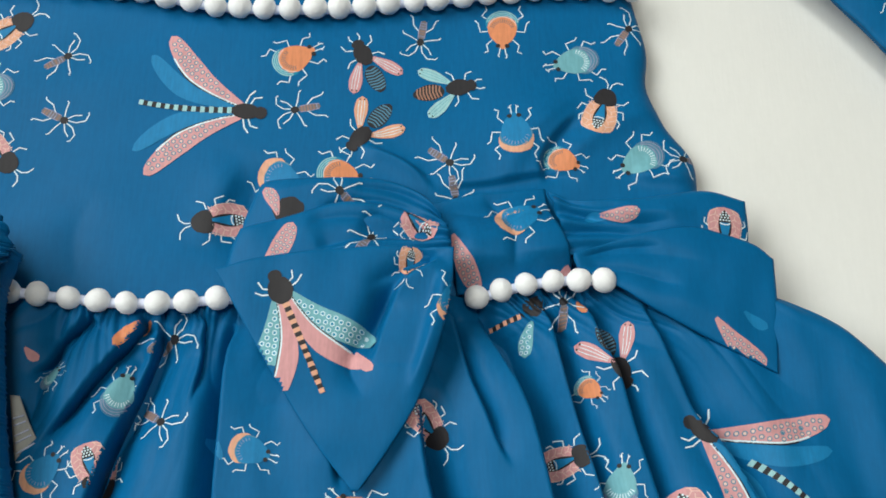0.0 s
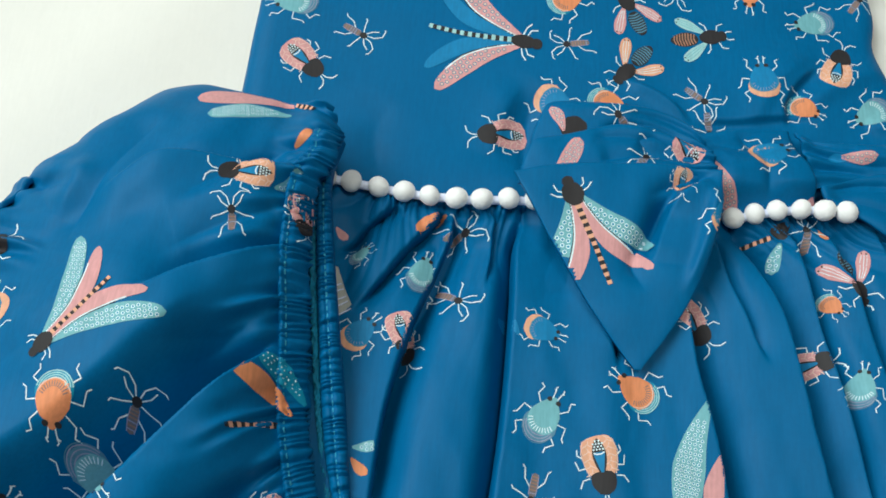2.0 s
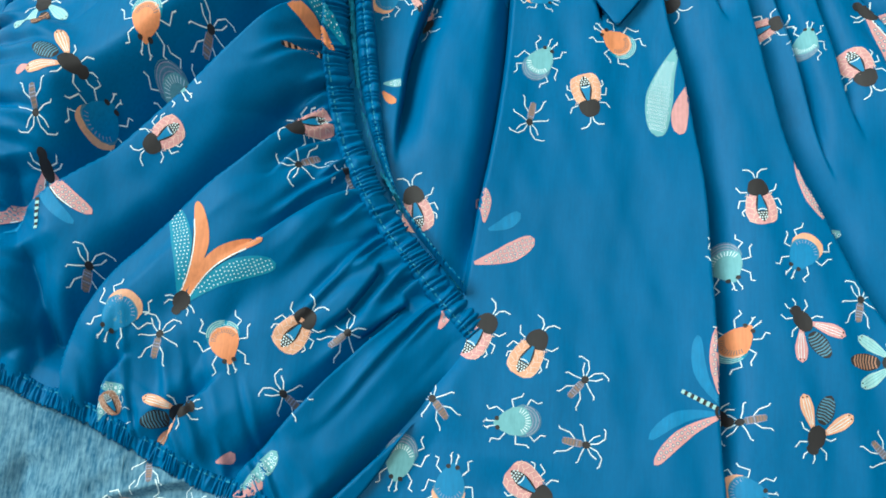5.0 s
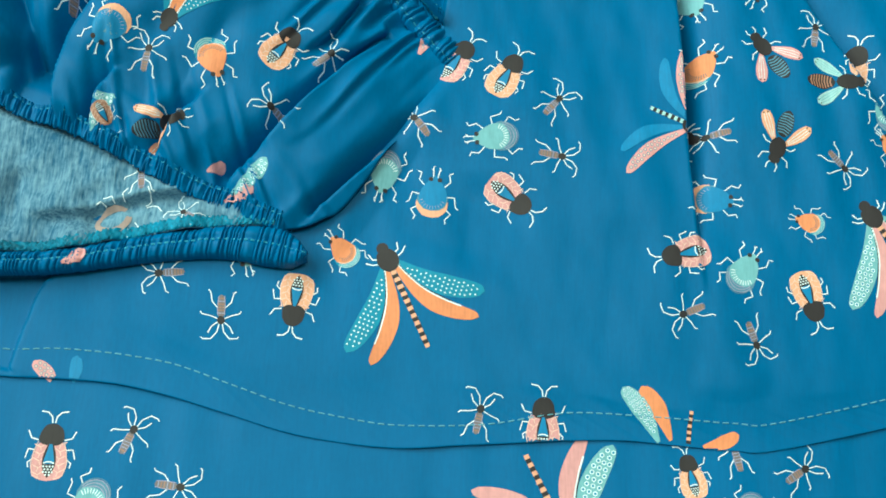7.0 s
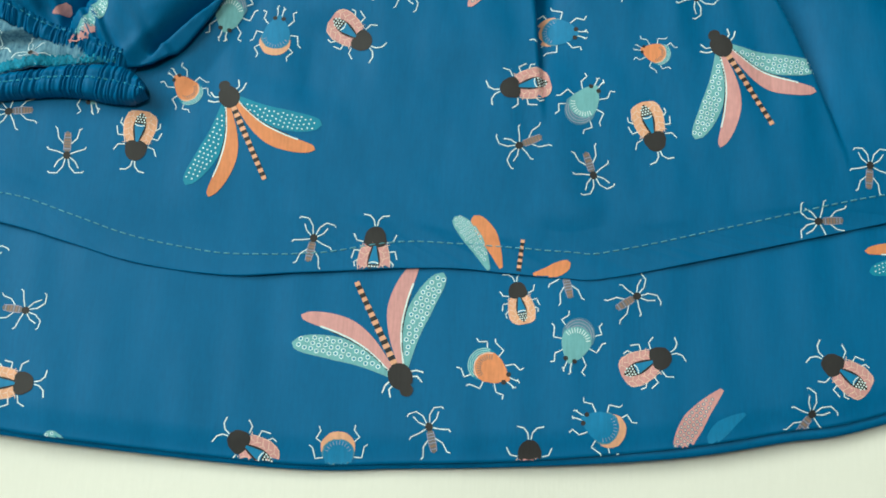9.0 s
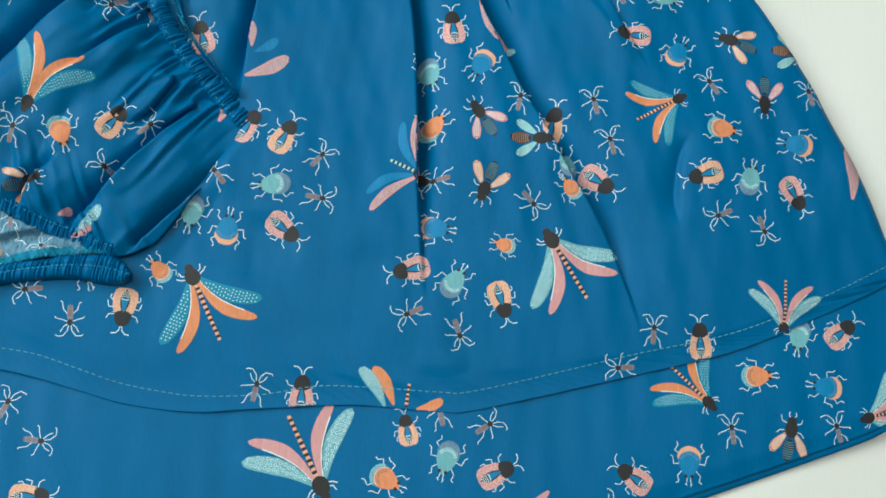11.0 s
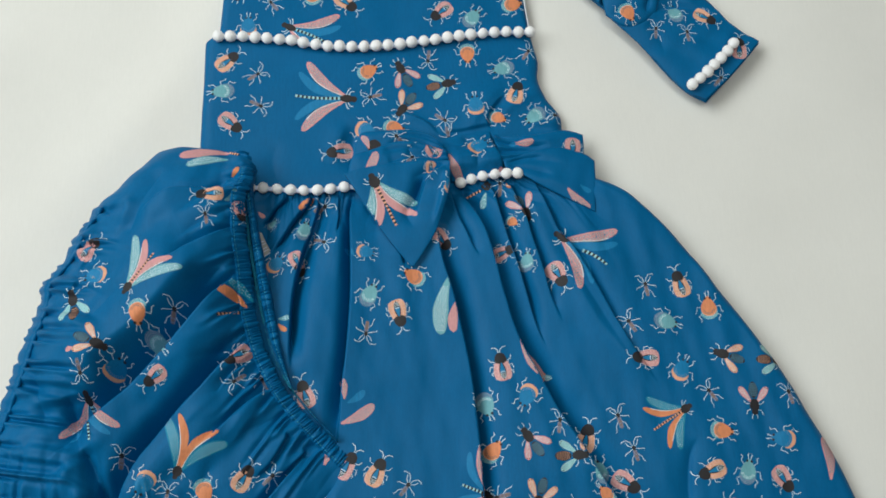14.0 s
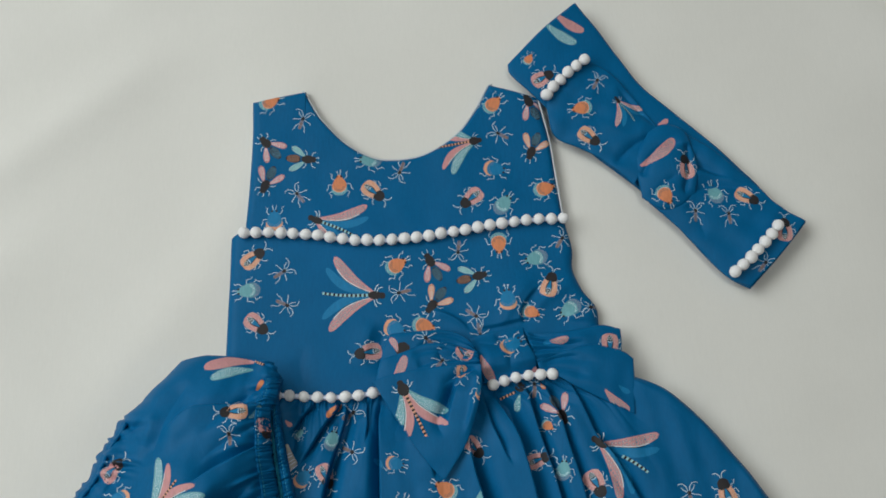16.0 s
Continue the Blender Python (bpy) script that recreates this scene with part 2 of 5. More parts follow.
for n, (a, b) in enumerate((((-1.88, -3.2, -0.1), (-1.78, -0.65, 3.0)), ((-1.88, 1.85, -0.1), (-1.78, 3.2, 3.0)), ((-1.88, -0.65, -0.1), (-1.78, 1.85, 1.15)), ((-1.88, -0.65, 2.85), (-1.78, 1.85, 3.0)))):
    box("wall_west" if n == 0 else "wall_west_%d" % n, a, b, PAINT, "plain pale wall beside the window")

# ---- the dress ----
dress = tagged(new("dress"), "blue printed cotton dress with white pompom trim and a bow", "dress")

NECK = [(-12.5, 38.25), (-12.25, 38.1), (-11.9, 37.3), (-10.9, 35.5), (-8.9, 33.2), (-6.7, 31.8), (-4.4, 31.5), (-2, 32), (0.5, 33.6), (2.2, 35.8), (3.2, 37.6), (3.5, 38.05), (3.8, 38.05)]
STRAP_L = [(-16.8, 37.5), (-16.8, 34.4), (-17, 30.3), (-17.4, 25.7)]
STRAP_R = [(7.6, 36.7), (8.3, 32.6), (8.6, 29), (8.9, 25.7)]
TRIM_1 = [(-17.3, 25.4), (-15.1, 25.3), (-13, 25.1), (-10.9, 24.8), (-9, 24.4), (-6.9, 24.2), (-5, 24.2), (-2.9, 24.3), (-0.8, 24.6), (1.1, 24.8), (3.1, 25.1), (5.2, 25.3), (7.3, 25.4), (8.8, 25.4)]
YOKE_TOP = [STRAP_L[0], *NECK, STRAP_R[0]]


def flat_cloth(base, puff=0.0, seed=1.0, sides="lr", r=0.012):
    def z(XY, U, V):
        nv, nu = U.shape
        w, h = np.linalg.norm(XY[0, -1] - XY[0, 0]), np.linalg.norm(XY[-1, 0] - XY[0, 0])
        e = edge_round(nu, nv, w, h, sides, r)
        return base * (0.35 + 0.65 * e) + puff * np.sin(math.pi * np.clip(U, 0, 1)) ** 0.6 * np.sin(math.pi * np.clip(V, 0, 1)) ** 0.6 + lump(XY, 0.05, 0.0005, seed) + lump(XY, 0.12, 0.0008, seed + 3)
    return z


yoke = panel("yoke", dress, (YOKE_TOP, TRIM_1, STRAP_L, STRAP_R), flat_cloth(0.008, 0.0, 1.0, "lrt", 0.006), nu=150, nv=70, label="blue printed yoke with a scooped neckline")
BODY_TOP = [(-18.3, 24.9), (-17.3, 25.3), (-15.1, 25.3), (-13, 25.1), (-11, 24.8), (-9, 24.4), (-6.9, 24.2), (-5, 24.2), (-2.9, 24.3), (-0.8, 24.5), (1.1, 24.7), (3.1, 25.1), (5.2, 25.3), (7.3, 25.4), (8.9, 25.1)]
BODY_L = [(-18.5, 25.2), (-18.6, 21.5), (-18.7, 18.7), (-18.8, 15), (-18.8, 12)]
WAIST = [(-18.6, 11.8), (-16.4, 11.8), (-13.7, 11.8), (-12, 11.7), (-9.9, 11.6), (-7.8, 11.6), (-5.4, 11.7), (-1.9, 11.8), (2.3, 12), (4.3, 12.4), (6.3, 12.6), (8.3, 12.8), (11.1, 13)]
BODY_R = [(9, 25.3), (9.4, 23), (9.3, 21.3), (9.9, 19.5), (10.9, 18), (11, 16.3), (11.2, 13.2)]


def bodice_z(XY, U, V):
    z = flat_cloth(0.009, 0.001, 2.0, "lr", 0.010)(XY, U, V)
    for pts, amp, l, r in (
        ([(-8, 13.9), (-7.5, 16.1), (-6.8, 17.9)], 2.5, 9, 4),
        ([(5.1, 17.3), (6.6, 18.6), (8.5, 19.7), (10.3, 20.3)], 3.0, 10, 5),
        ([(2.8, 16.1), (4.8, 19.2), (6.7, 21)], 2.0, 8, 4),
        ([(-2.5, 18.6), (-0.7, 17.6), (1, 16.6)], 2.5, 6, 4),
        ([(-12.5, 12.3), (-12.9, 14.6), (-12.2, 16.4)], -1.8, 10, 8),
        ([(8.2, 17.2), (9.6, 17.1), (11, 16.9)], 2.5, 5, 3),
        ([(-6.5, 13), (-6.5, 14.8), (-6.3, 16.6), (-5.7, 17.8)], -5.0, 9, 9),
    ):
        z += fold(XY, pts, amp, l, r, 0.3, 0.4)
    for pts, high, up, down in (
        ([(4.9, 16.7), (4.8, 17.7), (5.4, 18.8), (6.6, 20.1)], "l", 1.5, 3.0),
        ([(-2.2, 18.3), (-0.9, 17.8), (0.1, 17.1), (0.8, 16.2)], "r", 1.0, 2.5),
        ([(0.7, 16.6), (2.6, 16.7), (4.8, 17.1), (6.7, 17.2)], "l", 1.0, 2.0),
    ):
        z += pleat(XY, pts, high, up, down, 12, 8, 0.2, 0.35)[0]
    return z


bodice = panel("bodice", dress, (BODY_TOP, WAIST, BODY_L, BODY_R), bodice_z, nu=240, nv=150, label="blue printed fitted bodice panel")

SKIRT_R = [(14, 13), (15.4, 11.2), (18.2, 8.6), (20.5, 5.6), (23, 1.8), (25.3, -1.8), (26.8, -4.2), (28.9, -8.6), (30.3, -11.6), (32.2, -16.2)] + [(33.7, -16.5), (35.7, -20.2)]
SEAM = [(-30.7, -24.2), (-27.5, -24.5), (-24.8, -24.7), (-22.6, -24.7), (-20.3, -24.8), (-18.1, -25.2), (-15.8, -25.8), (-13.5, -26.4), (-11.3, -26.7), (-9, -26.8), (-6.8, -26.6), (-4.6, -26.4), (-2.4, -26.2), (-0.1, -26.1), (2.1, -26.2), (4.4, -26.3), (6.7, -26.1)] + [(15.4, -23.9), (21.9, -22.1), (27.6, -19.6), (31.9, -17.5), (37.1, -15)]
HEM = [(-30, -31.3), (-26.8, -32.4), (-23.6, -33), (-19.3, -33.3), (-15, -33.7)] + [(-6.4, -34.2), (-2, -34), (2.4, -33.7), (6.8, -33.2), (10, -32.7), (13.3, -32), (16.9, -31.2)] + [(28.3, -27.2), (31.6, -25.7), (39.1, -21.9)]
SKIRT_L = [BODY_L[-1], [(-24.3, 4.4), (-29.5, -2.1), (-32.9, -8.7), (-35.7, -15.7)], SEAM[0]]
SKIRT_L = [SKIRT_L[0], *SKIRT_L[1], SKIRT_L[2]]
SKIRT_R = [WAIST[-1], *SKIRT_R[1:-1], SEAM[-1]]


SKIRT_PLEATS = (
    ([(-9.3, 10.9), (-10, 8.6), (-10.5, 7.2), (-11.1, 5.1), (-11.6, 2.3), (-11.7, -0.4), (-11.5, -3.1)], "r", 2.5, 15.5, 18, 9, 0.06, 0.3),
    ([(-6.5, 10.9), (-6.6, 9), (-6.6, 7.3), (-6.7, 3), (-7.1, -1.3), (-7.6, -4.6), (-8.1, -8), (-8.4, -9.5)], "l", 3.5, 14.5, 30, 7, 0.06, 0.3),
    ([(0, 8.4), (0.2, 5.6), (0.9, 2.9), (1.5, -0.5), (2, -3.9), (2.3, -8), (2.5, -12.6), (2.9, -16.1), (3.3, -19.5), (3.4, -20.8)], "r", 4.0, 16.5, 34, 10, 0.1, 0.36),
    ([(2.3, 11.2), (2.7, 10), (3.7, 8), (4.4, 5.2), (5, 2.2), (5.9, -1.1), (7.3, -4), (8.6, -6.8), (10.2, -9.5), (11.6, -12), (13.4, -15), (14.6, -17.4), (15.7, -20.2), (16.3, -22.4)], "r", 4.0, 15.0, 26, 13, 0.05, 0.28),
    ([(4.7, 11.6), (5, 9.6), (5.5, 7.6), (6.1, 5.4), (6.6, 3.2), (7.4, 0.2), (8.4, -2.4)], "r", 3.0, 13.0, 12, 8, 0.06, 0.4),
    ([(6.2, 11.8), (6.4, 10.7), (7.1, 9), (7.6, 6.8), (8.1, 4.9), (8.6, 2.8), (9.6, 0)], "r", 2.5, 11.0, 12, 7, 0.06, 0.4),
    ([(8.2, 11.8), (8.5, 10.8), (9.2, 9), (9.8, 7.5), (10.9, 6), (13.4, 0.6), (15.4, -3), (16.9, -5.5)], "r", 2.5, 9.0, 14, 7, 0.08, 0.5),
    ([(1, 11.5), (1.6, 9.2), (2, 8.1), (2.6, 6.8), (3.4, 5.5)], "r", 2.0, 8.0, 12, 6, 0.1, 0.4),
    ([(-4.3, 8.3), (-3.4, 6.7), (-2.5, 4.8)], "r", 2.0, 8.0, 16, 6, 0.2, 0.4),
    ([(-9.9, 11.2), (-10.5, 10.3), (-11.1, 9.6), (-12.3, 7.7), (-13, 6.2)], "r", 2.0, 10.0, 10, 6, 0.06, 0.35),
    ([(-11.8, 11.3), (-12.4, 10.7), (-13, 10.2), (-13.8, 8.9)], "r", 2.0, 9.0, 10, 6, 0.06, 0.35),
    ([(-7.8, 11.2), (-7.9, 9.5), (-7.9, 7.6)], "r", 1.5, 6.0, 10, 5, 0.1, 0.5),
    ([(-22.6, -20.2), (-23.5, -21.1), (-24.0, -22.6), (-24.4, -24.6)], "l", 1.5, 7.0, 40, 25, 0.1, 0.05),
)


def skirt_lean(XY, U, V):
    return XY + sum(pleat(XY, pts, high, up, down, wh, wl, s0, e0, 0.0028)[1] for pts, high, up, down, wh, wl, s0, e0 in SKIRT_PLEATS)


def skirt_z(XY, U, V):
    nv, nu = U.shape
    e = edge_round(nu, nv, 0.75, 0.42, "lr", 0.012)
    z = 0.0172 * (0.18 + 0.82 * e) * (0.72 + 0.28 * smooth(0.0, 0.13, V)) + lump(XY, 0.16, 0.0018, 4.0) + lump(XY, 0.05, 0.0006, 5.0) + lump(XY, 0.045, 0.0007, 8.0, (0.6, 2.4), 0.1) + lump(XY, 0.02, 0.00022, 9.0, (0.7, 1.8), 0.1)
    # gathers that fan out of the waist
    g = np.exp(-V / 0.07)
    run = U * 34 + 0.9 * np.sin(U * 23) + 0.5 * np.sin(U * 51) + 0.25 * np.sin(V * 40 + U * 30)
    depth = 0.6 + 0.4 * np.sin(U * 77) * np.sin(U * 41 + 1)
    z += g * (0.0024 * ruche(run) * depth + 0.0016 * np.exp(-V / 0.05) * ruche(run * 2.1 + 0.3) + 0.0022 * np.sin(2 * math.pi * (U * 15 + 0.5 * np.sin(U * 11 + 1))))
    z += 0.0020 * np.exp(-V / 0.24) * np.sin(2 * math.pi * (U * 11.5 + 0.4 * np.sin(U * 9)))
    for pts, amp, l, r, s, en in (
        ([(9.8, 6), (11.7, 1.4), (14.5, -3), (17.2, -6.7)], 5.0, 16, 8, 0.2, 0.4),
        ([(8.3, 10.2), (10.3, 5.5), (13, 0.1), (15.6, -4.8)], -4.0, 9, 10, 0.2, 0.4),
        ([(19.2, -9), (18.5, -10.6), (18.2, -13), (18.4, -15.1)], -5.0, 3, 6, 0.3, 0.3),
        ([(-13.1, 10.5), (-13.4, 8.2), (-13.5, 6.2)], -5.0, 7, 7, 0.2, 0.4),
        ([(-9.9, 10.3), (-10.3, 8.2), (-10.6, 6.3)], -6.0, 8, 4, 0.2, 0.4),
        ([(-8.3, 10.5), (-8.5, 8.2), (-8.5, 6.3)], -3.0, 8, 6, 0.2, 0.4),
        ([(2.5, -23.6), (4.3, -23.8), (6.4, -23.4)], 3.0, 9, 14, 0.3, 0.3),
        ([(-6.6, -15), (-6.7, -18), (-7.2, -19.8)], -3.0, 22, 14, 0.3, 0.3),
        ([(-0.7, -15.9), (-0.7, -20), (-1, -24)], -2.5, 20, 26, 0.3, 0.3),
        ([(-13.4, -21.4), (-12, -19.4), (-10, -16.4), (-8, -12.6)], -5.0, 14, 24, 0.2, 0.3),
        ([(2.6, -24.1), (4.4, -24.4), (6.6, -23.9)], -3.0, 8, 10, 0.3, 0.3),
        ([(-3.2, 3.9), (-2.1, -1.3), (-1.7, -6.1)], 3.0, 40, 40, 0.3, 0.3),
        ([(-8.9, 6.1), (-9.2, 0.6), (-9.5, -4.4)], 3.0, 22, 26, 0.3, 0.3),
    ):
        z += fold(XY, pts, amp, l, r, s, en)
    for pts, high, up, down, wh, wl, s0, e0 in SKIRT_PLEATS:
        z += pleat(XY, pts, high, up, down, wh, wl, s0, e0)[0]
    # under the bloomers the cloth lies pressed
    dr, db = along(XY, BLOOM_R)[0], -along(XY, BLOOM_B)[0]
    press = smooth(0.0, 0.02, dr) * smooth(0.0, 0.02, db)
    z = z * (1 - press) + np.minimum(z, 0.0065) * press
    z += 0.00035 * smooth(0.9, 0.97, V) * ruche(U * 62 + np.sin(U * 31)) + 0.0007 * smooth(0.72, 0.95, V) * np.sin(2 * math.pi * (U * 17 + 0.6 * np.sin(U * 13)))
    w = smooth(0.6, 1.0, V)
    return np.maximum(z * (1 - w) + (0.0061 + 0.22 * (z - 0.0165)) * w, 0.0024)


BLOOM_T = [(-22, 14.4), (-21, 14.6), (-19.4, 14.9), (-17.1, 14.9), (-15.6, 14.6), (-14.6, 14.4)]
BLOOM_R = [(-14.5, 14), (-14.1, 13), (-14.2, 11.3)] + [(-14.7, 10.4), (-14.7, 7.5), (-14.4, 4.8), (-14.2, 2.1), (-13.8, 0.1), (-13.1, -2.1), (-12.1, -4.1), (-10.8, -5.9), (-9.4, -7.4), (-8.2, -8.7), (-6.9, -9.9)] + [(-6.1, -10.3)]
BLOOM_L = [(-22.3, 14.9), (-23.5, 13.6), (-24.5, 12.7), (-25.5, 11.6), (-26.4, 10.9), (-26.9, 9.9)] + [(-28.5, 6.9), (-29.5, 5.4), (-30.3, 4.3)] + [(-30.4, 2.7), (-31.4, -0), (-32, -2.3), (-33.1, -5.6), (-34.2, -8.8), (-35, -12)]
BLOOM_B = [(-34.4, -12.2), (-32.5, -12.8)] + [(-27.6, -13.4), (-26.2, -13.7), (-25.1, -14.2), (-24, -14.5), (-22.7, -15), (-21.2, -15.7), (-19.5, -16.5), (-18.1, -17.1), (-16.7, -17.5), (-15.3, -18.1), (-14, -18.5)] + [(-12.2, -17.8), (-11, -16.4), (-9.9, -14.7), (-8.5, -12.7), (-7.3, -11.1), (-6.1, -10.4)]

skirt = panel("skirt", dress, (WAIST, SEAM, SKIRT_L, SKIRT_R), skirt_z, nu=700, nv=380, thick=0.0012, warp=skirt_lean, label="full gathered blue printed skirt")


def band_z(XY, U, V):
    return 0.0048 - 0.0015 * smooth(0.85, 1.0, V) + lump(XY, 0.12, 0.0010, 6.0) + lump(XY, 0.05, 0.0005, 6.5, (0.6, 2.0))


SEAM_UP = [(x, y + 0.8) for x, y in SEAM]
hem_band = panel("hem_band", dress, (SEAM_UP, HEM, [SEAM_UP[0], HEM[0]], [SEAM_UP[-1], HEM[-1]]), band_z, nu=260, nv=60, thick=0.001, label="deep blue printed hem band below a tuck")
back_low = [(x, y - 0.18 - 0.22 * smooth(0, 12, x)) for x, y in HEM]
panel("skirt_back", dress, ([(x, y + 3) for x, y in HEM], back_low, [(HEM[0][0], HEM[0][1] + 3), back_low[0]], [(HEM[-1][0], HEM[-1][1] + 3), back_low[-1]]),
      lambda XY, U, V: 0.0016 + 0 * U, nu=140, nv=14, thick=0.0012, label="darker back of the skirt below the hem")


def stitches(name, pts, key, parent, every=0.0042, length=0.0024, width=0.00035, material=None, label=""):
    """A row of short raised stitches on a cloth."""
    c = spline(pts, 900)
    s = np.r_[0, np.cumsum(np.linalg.norm(np.diff(c, axis=0), axis=1))]
    verts, faces = [], []
    for a in np.arange(0.002, s[-1] - length, every):
        ends = [np.array([np.interp(a + k * length, s, c[:, 0]), np.interp(a + k * length, s, c[:, 1])]) for k in (0, 0.5, 1)]
        d = ends[2] - ends[0]
        nrm = np.array([-d[1], d[0]]) / max(1e-9, np.hypot(*d)) * width
        for k, e in enumerate(ends):
            z = height_at(key, *e) + 0.0003 + (0.0002 if k == 1 else 0)
            verts += [(*(e + nrm), z - 0.0002), (*e, z + 0.0001), (*(e - nrm), z - 0.0002)]
        n = len(verts) - 9
        for k in (0, 3):
            faces += [(n + k, n + k + 3, n + k + 4, n + k + 1), (n + k + 1, n + k + 4, n + k + 5, n + k + 2)]
    me = bpy.data.meshes.new(name)
    me.from_pydata(verts, [], faces)
    me.materials.append(material or THREAD)
    return link(name, me, parent, label)


STITCH = [(-29.5, -23.3), (-27.3, -23.4), (-24.5, -23.6), (-22.8, -23.5), (-20.5, -23.6), (-18.2, -23.9), (-15.9, -24.6), (-13.6, -25.3), (-11.3, -25.7), (-9.1, -25.9), (-5.7, -25.7), (-2.4, -25.1), (1, -25.1), (4.4, -25.2), (6.7, -25)] + [(15.4, -22.7), (22, -21), (27.7, -18.5), (32, -16.3)]
stitches("hem_stitching", STITCH, ["skirt"], dress, 0.0040, 0.0026, 0.00026, HEM_THREAD, label="pale blue running stitch above the hem tuck")


# ---- pompom trims ----
def pompom_mesh():
    bm = bmesh.new()
    bmesh.ops.create_icosphere(bm, subdivisions=3, radius=0.0051)
    for v in bm.verts:
        v.co *= 1 + 0.035 * noise.noise(v.co * 700) + 0.03 * noise.noise(v.co * 260)
        v.co.z *= 0.92
    me = bpy.data.meshes.new("pompom")
    bm.to_mesh(me), bm.free()
    me.materials.append(POM)
    me.polygons.foreach_set("use_smooth", np.ones(len(me.polygons), bool))
    return me


POM_MESH = pompom_mesh()


def pompom_trim(parent, pts, z, pitch=0.0102, label="", shade=1.0, keys=None):
    c = spline(pts, 200)
    length = np.linalg.norm(np.diff(c, axis=0), axis=1).sum()
    n = max(2, round(length / pitch) + 1)
    at = spline(pts, n)
    zs = [(height_at(keys, *p) if keys else -1) for p in at]
    zs = [q + 0.0035 if q > 0 else z for q in zs]
    pad = min(3, n - 1)
    zs = np.convolve(np.r_[[zs[0]] * pad, zs, [zs[-1]] * pad], np.ones(2 * pad + 1) / (2 * pad + 1), "valid") + 0.0006
    fine = spline(pts, 3 * n)
    trim = tube("pompom_trim", [(x, y, np.interp(k / (3 * n - 1), np.linspace(0, 1, n), zs) - 0.0005) for k, (x, y) in enumerate(fine)], 0.0019, BRAID, parent, label)
    for p, q in zip(at, zs):
        ob = link("pompom", POM_MESH, trim)
        s = random.uniform(0.94, 1.05) * shade
        ob.matrix_local = pose(p[0] + random.uniform(-3e-4, 3e-4), p[1] + random.uniform(-4e-4, 4e-4), q + 0.001, *(random.uniform(0, 360) for _ in range(3))) @ Matrix.Diagonal((s, s, s, 1))
    return trim


pompom_trim(dress, TRIM_1, 0.0125, label="row of white pompoms across the chest", shade=0.95, keys=["yoke", "bodice"])
W_LEFT = [(-14.6, 11.9), (-13.8, 11.8), (-12.9, 11.7), (-11.9, 11.6), (-10.7, 11.5), (-9.8, 11.5), (-8.8, 11.5), (-7.8, 11.6), (-6.9, 11.7), (-6.1, 11.7)]
W_RIGHT = [(2.2, 11.9), (3.2, 12.2), (4.2, 12.4), (5.2, 12.5), (6.2, 12.5), (6.8, 12.5)]
pompom_trim(dress, W_LEFT, 0.0145, label="row of white pompoms at the waist seam", shade=0.9, keys=["skirt", "bodice"])
pompom_trim(dress, W_RIGHT, 0.0145, label="row of white pompoms at the waist seam", shade=0.9, keys=["skirt", "bodice"])

# pale binding that shows at the neck and armhole
for pts in (NECK, STRAP_R):
    tube("binding", [(x, y, 0.0052) for x, y in spline(pts, 60)], 0.0008, FACING, dress, "pale binding on the edge of the yoke", sides=6)

# ---- the bow ----
bow = new("bow")
bow.parent = dress
tagged(bow, "large blue printed fabric bow sewn at the waist")


def puffed(base, puff, seed, folds=(), tilt=(0, 0), power=0.5, gather=None, laps=()):
    def z(XY, U, V):
        out = base + 0.005 + tilt[0] * (U - 0.5) + tilt[1] * (V - 0.5) + puff * (np.sin(math.pi * U) * np.sin(math.pi * V)) ** power + lump(XY, 0.03, 0.0005, seed)
        if gather is not None:
            out += 0.0015 * np.exp(-np.abs(U - gather) / 0.2) * np.sin(2 * math.pi * (V * 3.3 + 0.4 * np.sin(U * 5 + seed)) + seed)
        for pts, amp, l, r in folds:
            out += fold(XY, pts, amp, l, r, 0.2, 0.3)
        for pts, high, up, down in laps:
            out += pleat(XY, pts, high, up, down, 10, 6, 0.1, 0.2)[0]
        return out
    return z


LOOP_LB = ([(-6, 15.7), (-5.5, 16.2), (-3.4, 16.3), (-1.3, 16.3), (0.1, 15.8), (0.7, 15.2)], [(-6.1, 12.9), (-3.7, 13.3), (-1.2, 13.6), (1.3, 13.6)], [(-6, 15.7), (-6.4, 14.3), (-6.1, 12.9)], [(0.7, 15.2), (1.1, 14.4), (1.3, 13.6)])
panel("loop", bow, LOOP_LB, puffed(0.0165, 0.0035, 11.0, gather=1.0, folds=(([(-5.7, 15.6), (-3.4, 16), (-0.8, 15.6)], 1.5, 6, 4), ([(-3.7, 15.1), (-1.5, 15.4), (0.6, 14.8)], -2.8, 2, 4), ([(-2.5, 15.9), (-0.8, 15.8), (0.5, 15.2)], -2.0, 2, 3))), nu=90, nv=50, label="back fold of the bow loop", key="loop_lb")
LOOP_LF = ([(-6.4, 14.1), (-4.5, 14.7), (-2.9, 15.2), (-1, 15.1), (0.1, 14.7), (1.1, 14.4)], [(-6.9, 12.1), (-4.8, 12.3), (-2.4, 12.2), (1.3, 12.9)], [(-6.4, 14.1), (-6.7, 13.3), (-6.9, 12.1)], [(1.1, 14.4), (1.2, 13.8), (1.3, 12.9)])
